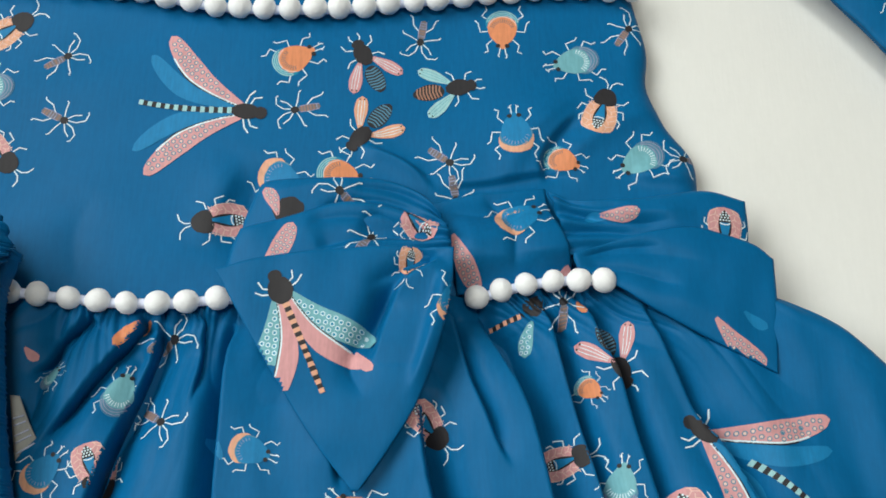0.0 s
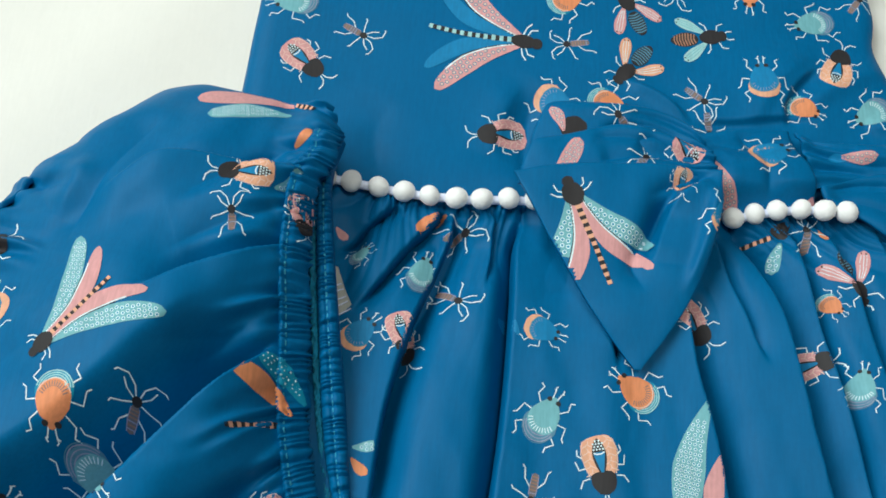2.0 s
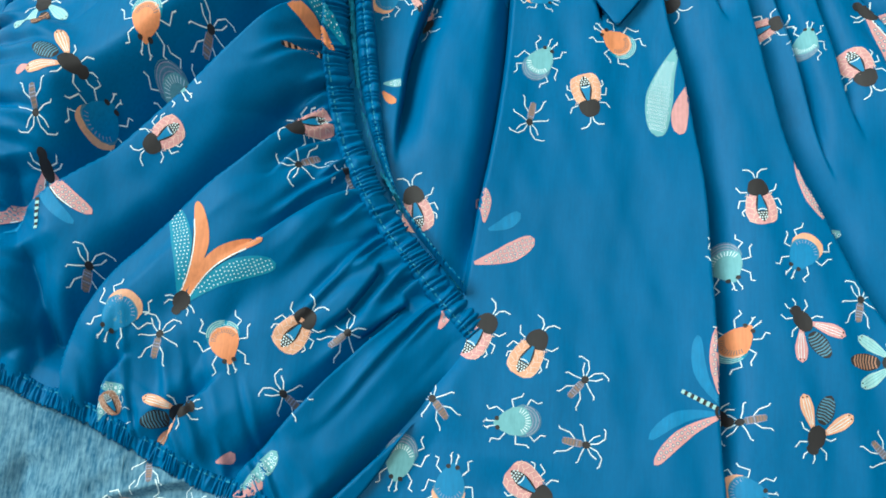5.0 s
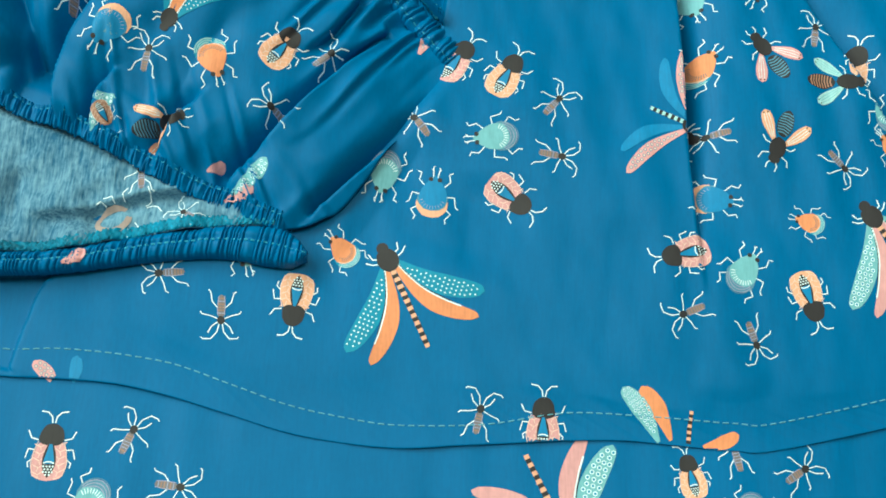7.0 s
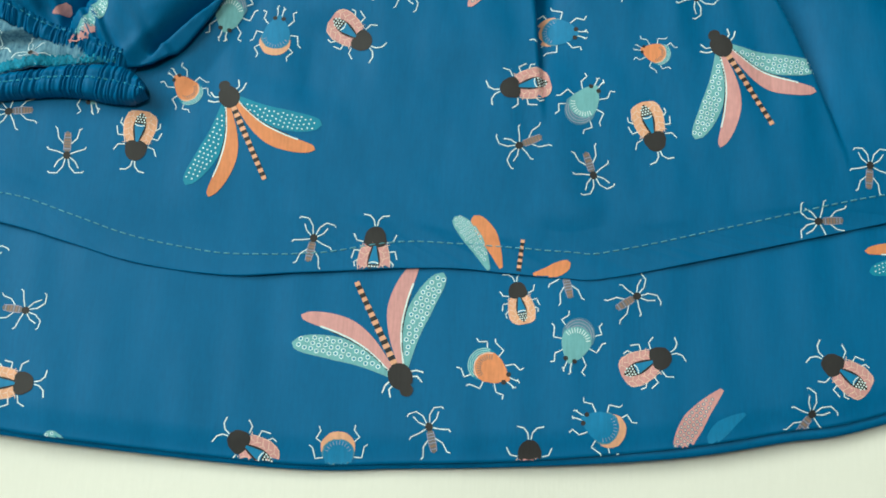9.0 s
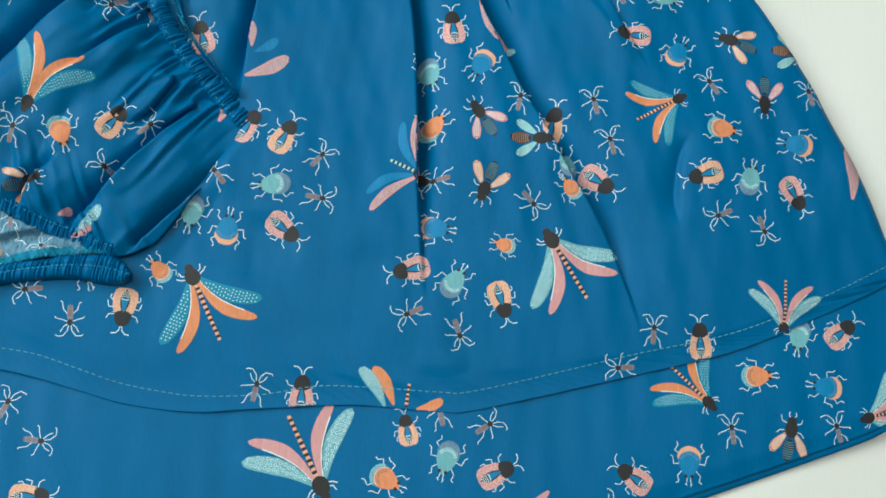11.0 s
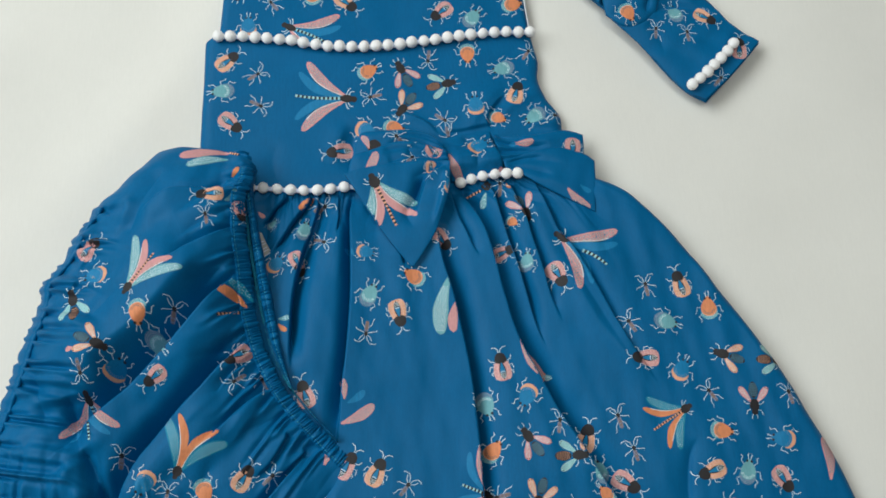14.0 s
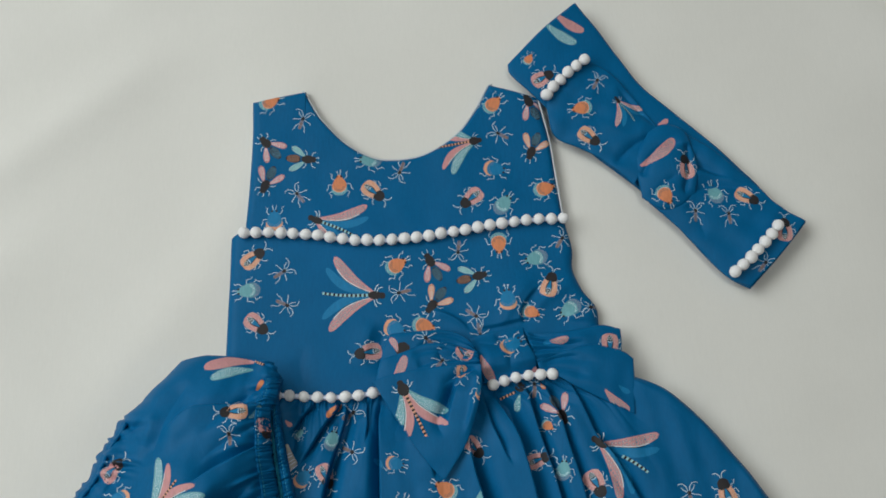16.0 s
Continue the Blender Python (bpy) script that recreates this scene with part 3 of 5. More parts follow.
panel("loop", bow, LOOP_LF, puffed(0.0205, 0.0035, 12.0, gather=1.0, folds=(([(-2.1, 14.6), (-0.8, 14), (1.1, 13.9)], -4.0, 5, 5), ([(-4.1, 14.4), (-2.5, 14.6), (-0.4, 14.3)], -2.5, 2.5, 4), ([(-2.8, 12.8), (-0.8, 13.2), (1.2, 13.5)], -2.2, 2, 4)), laps=(([(-3.6, 13.2), (-2, 13.6), (-0.8, 13.8), (0.9, 13.7)], "r", 1.2, 2.5),)), nu=70, nv=40, label="front fold of the bow loop", key="loop_lf")
TAIL_L = ([(-7, 12.2), (-5.2, 12.7), (-3.2, 13), (-1, 13.2), (1.3, 13.2)], [(-2.2, 4.9), (-2, 4.9)], [(-7.1, 12.4), (-5.9, 10.3), (-4.6, 8.2), (-3.4, 6.4), (-2.1, 4.8)], [(1.3, 13.3), (1.2, 11.6), (0.7, 9.5), (-0, 7.7), (-0.9, 6.2), (-1.9, 4.8)])
panel("tail", bow, TAIL_L, puffed(0.0235, 0.002, 13.0, (([(-0.8, 12.1), (-1.5, 10.5), (-2.3, 9.1), (-1.7, 7.7)], -4.5, 7, 4), ([(1.1, 12.7), (0.5, 10.1), (-0.3, 7.7)], 4.0, 6, 2.5), ([(1.2, 13.1), (-0.4, 12.6), (-2, 11.7)], -2.2, 2, 5)), tilt=(0, -0.005), laps=(([(0.8, 13), (-0.5, 12.1), (-1.2, 10.6), (-1.6, 9)], "l", 2.0, 5.0),)), nu=110, nv=110, label="pointed hanging tail of the bow", key="tail_l")
LOOP_RB = ([(4.9, 16.1), (6.1, 15.7), (8.3, 15.8), (10.8, 16.1), (12.4, 15.7)], [(5.7, 13.5), (7.6, 14), (10.1, 14.1), (12.3, 13.7)], [(4.9, 16.1), (5.3, 14.8), (5.6, 13.5)], [(12.5, 15.9), (12.5, 14.8), (12.4, 13.8)])
panel("loop", bow, LOOP_RB, puffed(0.0110, 0.0035, 14.0, gather=0.0, folds=(([(5.2, 15.4), (7.4, 14.8), (9.7, 14.9)], -3.2, 2.5, 5), ([(5.3, 14.3), (6.7, 14.5), (8.6, 14.3)], -2.2, 2, 4), ([(5.2, 15.8), (6.6, 15.4), (8, 15.5)], -2.2, 2, 3), ([(5.3, 15.7), (7.6, 15.2), (10.4, 15.3)], 1.5, 5, 5)), tilt=(-0.004, 0)), nu=80, nv=40, label="back fold of the bow loop", key="loop_rb")
TAIL_R = ([(5.7, 13.3), (7.7, 14), (9.8, 14.4), (11, 14.2), (12.3, 13.7), (13, 13.1)], [(5.9, 13), (7.3, 12.3), (8.4, 11.5), (10.4, 10.3), (12.8, 9)], [(5.7, 13.4), (5.7, 13.2), (5.8, 12.9)], [(13.2, 13.4), (13.1, 11.3), (12.9, 9.1)])
panel("tail", bow, TAIL_R, puffed(0.0150, 0.0025, 15.0, folds=(([(5.8, 13.2), (7.3, 13.7), (9.2, 13.8)], -2.6, 2, 4), ([(5.8, 13), (7.6, 12.8), (9.9, 12.1)], -2.2, 2.5, 5), ([(6.2, 13.4), (8.5, 13.5), (10.8, 13.1)], -2.0, 4, 8), ([(7.4, 12.4), (9.8, 11.5), (12.4, 10.3)], 1.5, 8, 6)), tilt=(-0.005, 0)), nu=80, nv=60, label="broad flaring tail of the bow", key="tail_r")
KNOT = ([(0.5, 15.8), (1.9, 16.1), (3.4, 16.3), (4.9, 16.5)], [(1.5, 12.0), (2.9, 12.2), (4.1, 12.45), (5.8, 12.75)], [(0.5, 15.8), (1, 14.4), (1.3, 13.2), (1.5, 12.1)], [(4.9, 16.5), (5, 15.3), (5.5, 14), (5.8, 12.8)])
panel("knot", bow, KNOT, lambda XY, U, V: 0.0100 + 0.0105 * smooth(0.0, 0.6, V) - 0.0085 * smooth(0.72, 1.0, V) + 0.0025 * np.sin(math.pi * U) ** 0.6 + fold(XY, [(2.5, 16.1), (3.5, 14.5), (3.6, 12.8)], -3.0, 7, 3, 0.2, 0.2) + fold(XY, [(1, 15.3), (2.7, 15.1), (4.6, 15.6)], -1.5, 2, 4, 0.2, 0.4) + fold(XY, [(1.1, 15.7), (1.9, 14.5), (2.1, 13)], 1.5, 6, 6, 0.2, 0.2) + lump(XY, 0.03, 0.0006, 16.0), nu=60, nv=50, label="wide gathered centre of the bow", key="knot")


# ---- the bloomers ----
bloomers = tagged(new("bloomers"), "puffy blue printed bloomers with gathered elastic edges lying on the dress", "bloomers")


BLOOM_PLEATS = (
    ([(-26.6, -7.2), (-25.2, -5.9), (-23.2, -4.2), (-21, -2.1), (-18.8, 0.2), (-16.7, 2.6), (-15.2, 4.4)], "r", 4.0, 26.0, 26, 15, 0.06, 0.16),
    ([(-23.7, -14.9), (-23.7, -12.5), (-22.4, -9.6), (-21, -7.8), (-19.5, -6), (-17.7, -4.2), (-15.7, -1.8), (-14.3, -0.4)], "r", 5.0, 24.0, 24, 12, 0.05, 0.2),
    ([(-22.2, -15.4), (-22.1, -14.2), (-21.7, -13.0), (-21.0, -12.2)], "r", 2.5, 13.0, 12, 6, 0.08, 0.5),
    ([(-16.9, -17.2), (-15.2, -15.1), (-13.2, -12.6), (-11.3, -10.3), (-10.4, -8.8)], "r", 3.5, 16.0, 16, 8, 0.08, 0.3),
    ([(-13.3, -17.9), (-12.4, -17), (-11.2, -15.7), (-9, -13.3), (-7.7, -11.7)], "r", 2.5, 9.0, 12, 6, 0.1, 0.3),
    ([(-19.6, -16.2), (-18.8, -14.4), (-17.4, -12.6)], "r", 2.0, 8.0, 10, 6, 0.1, 0.5),
    ([(-11.8, -7.5), (-12.8, -9.2), (-14.1, -10.9)], "r", 1.5, 6.0, 8, 5, 0.1, 0.4),
    ([(-10.5, -8.8), (-11.6, -9.8), (-12.7, -11)], "r", 1.5, 4.0, 7, 4, 0.1, 0.4),
    ([(-12.6, -4.2), (-14.4, -5.4), (-16.6, -7.4), (-18.6, -8.8)], "l", 2.0, 7.0, 12, 7, 0.1, 0.5),
    ([(-13.8, -2.1), (-15.5, -3.3), (-16.9, -4.9)], "l", 1.5, 5.0, 10, 6, 0.1, 0.5),
    ([(-14.9, 7.9), (-16.8, 6.8), (-18.9, 5.7), (-20.6, 4.6)], "l", 3.0, 10.0, 16, 9, 0.1, 0.45),
    ([(-15.9, 10.6), (-18.6, 10.7), (-20.7, 10.4), (-22.6, 8.8)], "l", 1.5, 4.0, 16, 12, 0.1, 0.4),
)


def bloom_z(XY, U, V):
    dr, dl, db, dt = (1 - U) * 0.21, U * 0.21, (1 - V) * 0.30, V * 0.30
    rise = (1 - np.exp(-dr / 0.026)) * (1 - np.exp(-dl / 0.026)) * (1 - np.exp(-db / 0.022)) * (1 - 0.85 * np.exp(-dt / 0.022))
    z = 0.022 + 0.016 * smooth(0.55, 0.25, V) * smooth(0.0, 0.2, V) * smooth(0.2, 0.9, U) + (0.030 - 0.017 * smooth(0.4, 0.68, V) * smooth(0.1, 0.5, U)) * rise - 0.010 * np.exp(-dl / 0.012) - 0.008 * smooth(0.6, 1.0, V) * smooth(0.3, 0.9, U)
    # gathers at the elastic, thinning out into broader folds
    for d, s, n, a, on in ((dr, V, 66, 0.0021, smooth(0.98, 0.84, V)), (dl, V, 44, 0.0030, smooth(0.16, 0.26, V)), (db, U, 46, 0.0012, smooth(0.76, 0.6, U))):
        wob = 0.55 * np.sin(s * 41) + 0.4 * np.sin(s * 97 + 1)
        uneven = 0.65 + 0.35 * np.sin(s * 63 + 2) * np.sin(s * 29)
        z += on * a * np.sin(2 * math.pi * (s * n + wob)) * np.exp(-(d / 0.011) ** 2) * uneven
        z += on * 1.7 * a * np.sin(2 * math.pi * (s * n / 2.7 + 0.8 * wob)) * np.exp(-((d - 0.015) / 0.010) ** 2) * uneven
        z += on * 1.2 * a * np.sin(2 * math.pi * (s * n / 6.1 + 0.7 * wob)) * np.exp(-((d - 0.034) / 0.018) ** 2) * uneven
    for pts, amp, l, r, s0, e0 in (
        ([(-27.4, -3.6), (-24.8, -1), (-22.2, 0.9), (-19.6, 3.6), (-17, 6.2)], 13.0, 26, 13, 0.2, 0.25),
        ([(-22.7, -12.6), (-21.9, -10.7), (-20.2, -8.4), (-18.2, -6.2), (-15.8, -4.2)], 5.0, 6, 18, 0.15, 0.3),
        ([(-19.6, -10.8), (-17.5, -8.1), (-15.1, -6.5), (-12.9, -5.2)], 4.0, 14, 14, 0.3, 0.3),
        ([(-23.8, 8.2), (-21.9, 9.6), (-19.5, 11.2), (-17, 12)], 3.0, 10, 12, 0.3, 0.3),
        ([(-25.4, 2.7), (-23.6, 4), (-21.8, 5.1), (-19.6, 7)], 3.5, 12, 14, 0.3, 0.3),
        ([(-14.9, 11.5), (-16.8, 10.8), (-18.4, 9.7), (-20.1, 8.3)], -5.0, 4, 8, 0.1, 0.5),
        ([(-14.7, 9.8), (-16.6, 8.6), (-18.5, 7.5), (-20.4, 5.9)], -5.5, 5, 9, 0.1, 0.5),
        ([(-14.3, 5.9), (-16.1, 4.8), (-17.6, 3.4), (-18.8, 2.4)], -5.0, 4, 8, 0.1, 0.5),
        ([(-14.2, 4.4), (-15.7, 3.4), (-17, 2.1)], -4.5, 4, 7, 0.1, 0.5),
        ([(-13.9, 2.2), (-15.1, 1.5), (-16.4, 0.2)], -4.5, 4, 7, 0.1, 0.5),
        ([(-20.7, 12.9), (-21.9, 10.9), (-22.9, 8.3), (-23.4, 6.1)], -4.0, 6, 10, 0.2, 0.4),
        ([(-23.4, 10.8), (-23.7, 8.6), (-24.8, 6.7)], 3.0, 6, 8, 0.2, 0.4),
        ([(-26.3, 0.5), (-24.5, 2.4), (-22.9, 3.4)], -3.0, 8, 10, 0.3, 0.4),
        ([(-25.2, 9.8), (-24.1, 8.2), (-22.2, 7.4)], -3.0, 7, 9, 0.1, 0.5),
        ([(-26.7, 5.7), (-25, 5), (-23.3, 4.8)], -3.5, 7, 9, 0.1, 0.5),
        ([(-27.2, 3.8), (-26, 2.9), (-24.2, 2.4)], -3.0, 6, 8, 0.1, 0.5),
        ([(-19.2, -13.9), (-18.5, -12.2), (-17.7, -10.8), (-16.8, -9.1)], -4.0, 8, 8, 0.2, 0.4),
        ([(-16.6, -16), (-14.6, -13.9), (-12.4, -11.3), (-10.5, -8.9)], 3.5, 8, 12, 0.2, 0.3),
        ([(-19.5, -15.3), (-18.7, -12.8), (-17.2, -10.1)], 3.5, 10, 12, 0.2, 0.3),
        ([(-16, -16.1), (-15.1, -15.3), (-14.5, -14.5)], -3.0, 5, 5, 0.2, 0.5),
        ([(-13, -16.4), (-11.3, -14.1), (-9.6, -11.9)], 2.5, 10, 12, 0.2, 0.3),
        ([(-27.2, 1.9), (-25.7, -2.1), (-24.1, -4.5)], 4.0, 10, 12, 0.2, 0.3),
        ([(-27.6, -9.4), (-26.6, -11), (-26, -12.6)], 7.0, 12, 12, 0.2, 0.3),
        ([(-27.4, -4.4), (-27.0, -6.8), (-26.2, -8.8)], -14.0, 9, 12, 0.15, 0.4),
        ([(-26.2, -8.2), (-25.4, -10), (-24.8, -11.9), (-24.5, -14.4)], -13.0, 6, 6, 0.12, 0.2),
        ([(-30.2, -2.2), (-29.4, -5), (-28.4, -7.6)], -7.0, 8, 10, 0.2, 0.4),
    ):
        z += fold(XY, pts, amp, l, r, s0, e0)
    rng = np.random.default_rng(5)
    for edge, first, step, count, way in ((BLOOM_R, 2, 3, 13, (-5.5, -2.6)), (BLOOM_B, 6, 3, 11, (3.4, 3.8)), (BLOOM_L, 6, 3, 12, (4.0, -1.6))):
        c = spline(edge, 44) / CM
        for k in range(count):
            p, l = c[first + step * k % 40], rng.uniform(0.6, 1.15)
            q = p + l * np.array(way) + rng.uniform(-1.0, 1.0, 2)
            mid = 0.5 * (p + q) + rng.uniform(-0.35, 0.35, 2)
            z += fold(XY, [tuple(p), tuple(mid), tuple(q)], rng.choice([-3.4, -2.6, 2.2]), rng.uniform(3, 6), rng.uniform(3, 7), 0.12, 0.6)
    z += 0.015 * smooth(0.72, 0.98, U) * smooth(0.22, 0.06, V)
    for pts, high, up, down, wh, wl, s0, e0 in BLOOM_PLEATS:
        z += pleat(XY, pts, high, up, down, wh, wl, s0, e0)[0]
    z += lump(XY, 0.05, 0.0009, 24.0, (0.5, 1.6), -0.75) + lump(XY, 0.022, 0.0003, 25.0)
    return np.maximum(z, 0.0112 + 0.0095 * smooth(0.89, 0.96, V) * smooth(0.66, 0.5, U))


def ruffle(XY, U, V):
    """The gathered edges run in small scallops."""
    out = XY.copy()
    wave = np.sin(2 * math.pi * (V * 56 + 0.55 * np.sin(V * 41) + 0.4 * np.sin(V * 97 + 1)))
    side = np.sin(2 * math.pi * (V * 30 + 0.6 * np.sin(V * 41) + 0.4 * np.sin(V * 97 + 1))) * (0.6 + 0.4 * np.sin(V * 67))
    out[..., 0] -= 0.0024 * side * np.exp(-U / 0.03) * smooth(0.14, 0.24, V)
    out[..., 1] += 0.0016 * side * np.exp(-U / 0.03) * smooth(0.14, 0.24, V)
    out[..., 0] += 0.0008 * wave * np.exp(-(1 - U) / 0.02)
    return out + sum(pleat(XY, pts, high, up, down, wh, wl, s0, e0, 0.0024)[1] for pts, high, up, down, wh, wl, s0, e0 in BLOOM_PLEATS)


panel("front_cloth", bloomers, (BLOOM_T, BLOOM_B, BLOOM_L, BLOOM_R), bloom_z, nu=320, nv=420, thick=0.0014, label="puffed blue printed front cloth", key="bloomers", warp=ruffle)



def elastic(name, pts, width, count, key, label, puff=1.0, deep=1.0, edge=1.0, sewn=True):
    """A ruched elastic casing laid along one edge of the front cloth; the cloth lies to the right of its run."""
    outer, inner = offset(pts, 0.12, 90), offset(pts, -width, 90)
    lows = [np.array([max(0.0115, height_at(["bloomers"], x * CM, y * CM)) for x, y in c]) for c in (offset(pts, -0.15, 90), offset(pts, -0.5 * width, 90), inner)]
    even = np.ones(7) / 7
    loose = min(1.0, count / 110)
    lows = [np.convolve(np.pad(c, 3, "edge"), even, "valid") for c in lows]

    def z(XY, U, V):
        t = np.linspace(0, 1, 90)
        a, m, c = (np.interp(U, t, h) for h in lows)
        wob = loose * (1.1 * np.sin(U * 37 + len(pts)) + 0.6 * np.sin(U * 83) + 0.35 * np.sin(U * 171) + 0.45 * V * np.sin(U * 130))
        amp = deep * 0.0013 * (0.62 + 0.38 * np.sin(U * 71 + 1) * np.sin(U * 203 + 5 * V))
        base = np.where(V < 0.5, a + (m - a) * V * 2, m + (c - m) * (V * 2 - 1))
        out = base + 0.0004 + puff * (0.0012 + 0.0016 * np.sin(math.pi * np.clip(V * 1.02, 0, 1)) ** 0.6) + 0.6 * amp * ruche(U * count + wob) * (0.55 + 0.45 * np.sin(math.pi * V)) + 0.0004 * np.sin(2 * math.pi * (U * count * 0.43 + 0.8 * wob + 0.3 * V))
        return out - 0.0011 * np.exp(-((V - 0.72) / 0.06) ** 2) - 0.003 * smooth(0.9, 1.0, V) - 0.006 * (smooth(0.97, 1.0, U) + smooth(0.03, 0.0, U))

    def scallop(XY, U, V):
        wob = loose * (1.1 * np.sin(U * 37 + len(pts)) + 0.6 * np.sin(U * 83) + 0.35 * np.sin(U * 171))
        way = np.gradient(XY, axis=1)
        side = np.stack([-way[..., 1], way[..., 0]], -1) / np.linalg.norm(way, axis=-1)[..., None]
        return XY + side * (edge * 0.0005 * np.sin(2 * math.pi * (U * count + wob)) * (1 - V) * (0.6 + 0.4 * np.sin(U * 90)))[..., None]

    panel(name, bloomers, (outer, inner, [outer[0], inner[0]], [outer[-1], inner[-1]]), z, nu=int(count * 8), nv=13, thick=0.0008, label=label, key=key, warp=scallop)
    if sewn:
        stitches("stitching", offset(pts, -0.72 * width, 40), [key], bloomers, 0.0030, 0.0018, label="pale running stitch along the elastic")


elastic("front_casing", BLOOM_R[1:-1], 1.0, 92, "casing_r", "ruched elastic casing of the front waist", 1.0, 2.5, 2.6)
elastic("leg_gather", BLOOM_B[2:13][::-1], 0.7, 84, "casing_b", "ruched elastic edge of the front leg opening", 0.15, 1.7, 1.8)
elastic("side_casing", BLOOM_L[4:][::-1], 1.1, 26, "casing_l", "ruched elastic casing of the other leg opening", 1.0, 2.8, 3.4, False)

# back casing that shows beside the front elastic
BACK_IN = [(-14.8, 12.7), (-14.8, 10.9), (-14.5, 8), (-14.1, 5.2), (-13.7, 2.5), (-13.2, -0), (-12.3, -2.5), (-11.2, -4.5), (-9.6, -6.5), (-8.1, -8.2)]
BACK_OUT = [(-13.9, 12.9), (-14.2, 11.1), (-13.8, 8.2), (-13.3, 5.4), (-12.8, 2.7), (-12.2, -0.9), (-11.6, -3.4), (-10.8, -5.3), (-9.5, -6.9), (-8.1, -8.4)]


def casing_z(n, base, height, seed, puff=0.0009):
    def z(XY, U, V):
        wob = 1.0 * np.sin(U * 47 + seed) + 0.6 * np.sin(U * 89) + 0.3 * np.sin(U * 191) + 0.4 * V * np.sin(U * 120)
        return base + height * np.sin(math.pi * np.clip(V, 0, 1)) ** 0.25 + puff * ruche(U * n + wob) * (0.65 + 0.35 * np.sin(U * 61) * np.sin(U * 177)) - 0.0012 * np.exp(-((V - 0.45) / 0.08) ** 2)
    return z


panel("back_casing", bloomers, (BACK_IN, BACK_OUT, [BACK_IN[0], BACK_OUT[0]], [BACK_IN[-1], BACK_OUT[-1]]), lambda XY, U, V: casing_z(84, 0.0175, 0.0075, 1.0, 0.0016)(XY, U, V) + 0.012 * smooth(0.6, 0.25, U), nu=880, nv=16, label="ruched elastic casing of the back waist", key="back_casing")
LEG_UP = [(-27.7, -20.3), (-25.1, -20), (-23, -19.8), (-20.9, -19.3), (-18.7, -18.8), (-16.5, -18.4), (-14.6, -18.3), (-13.7, -18.7), (-13.2, -19.3)]
LEG_LOW = [(-27.8, -21.2), (-25.3, -20.9), (-23.1, -20.7), (-20.9, -20.3), (-18.7, -19.9), (-16.5, -19.7), (-14.8, -19.9), (-13.8, -19.9), (-13.2, -19.6)]
panel("leg_casing", bloomers, (LEG_UP, LEG_LOW, [LEG_UP[0], LEG_LOW[0]], [LEG_UP[-1], LEG_LOW[-1]]), casing_z(34, 0.0150, 0.0068, 2.0, 0.0013), nu=600, nv=18, label="ruched elastic casing round the leg opening", key="leg_casing")
LIN_T = [(x, y + 1.0) for x, y in BLOOM_B[2:13]]


def lining_z(XY, U, V):
    return 0.0095 + 0.0100 * smooth(0.0, 0.22, V) + lump(XY, 0.030, 0.0018, 21.0) * smooth(0.15, 0.6, V) + lump(XY, 0.013, 0.0007, 22.0) * smooth(0.0, 0.4, V) + pleat(XY, [(-24.3, -18.4), (-22.4, -18.2), (-20.6, -17.6), (-19, -17.2), (-17.6, -17)], "l", 2.5, 5.0, 14, 6, 0.15, 0.15)[0] + fold(XY, [(-25.1, -16.2), (-25, -17.8), (-25, -19.4)], -4.0, 4, 5, 0.2, 0.2) + fold(XY, [(-27.4, -15.5), (-27.2, -17.4), (-26.9, -19.6)], -4.0, 4, 5, 0.2, 0.2)


panel("lining", bloomers, (LIN_T, LEG_UP[:-2], [LIN_T[0], LEG_UP[0]], [LIN_T[-1], LEG_UP[-3]]), lining_z, INSIDE, nu=110, nv=50, label="faded blue inside of the cloth seen in the leg opening", key="lining")
BLOOM_BACK = panel("back_cloth", bloomers, (BLOOM_T, [BLOOM_B[0], *LEG_LOW, BLOOM_B[-3], BLOOM_B[-1]], BLOOM_L, [BLOOM_T[-1], *BACK_IN[2:], BLOOM_B[-1]]),
                   lambda XY, U, V: 0.0068 + lump(XY, 0.06, 0.0003, 23.0), nu=80, nv=80, label="blue back cloth under the front", key="bloom_back")

stitches("stitching", [(0.5 * (a + c), 0.5 * (b + d)) for (a, b), (c, d) in zip(BACK_IN, BACK_OUT)], ["back_casing"], bloomers, 0.0026, 0.0016, label="pale running stitch on the back casing")
stitches("stitching", [(0.5 * (a + c), 0.5 * (b + d)) for (a, b), (c, d) in zip(LEG_UP, LEG_LOW)], ["leg_casing"], bloomers, 0.0026, 0.0016, label="pale running stitch on the leg casing")
LABEL = ([(-14, 8), (-13.6, 8)], [(-13.6, 5.8), (-12.8, 6.4)], [(-14, 8.1), (-13.8, 6.9), (-13.6, 5.7)], [(-13.7, 8.1), (-13.3, 7.2), (-12.8, 6.3)])
care_label = panel("care_label", bloomers, LABEL, lambda XY, U, V: 0.0195 - 0.003 * V - 0.001 * U, TAG, nu=8, nv=12, thick=0.0004, label="grey striped care label at the seam", key="care_label")
for k in range(5):
    v = 0.35 + 0.13 * k
    a, c = (coons(*LABEL, 9, 21)[int(v * 20), j] for j in (1, 7))
    tube("label_line", [(*(a + (c - a) * t), 0.0200 - 0.003 * v - 0.001 * t) for t in (0.0, 0.5, 1.0)], 0.00035, BRAID, care_label, sides=6)

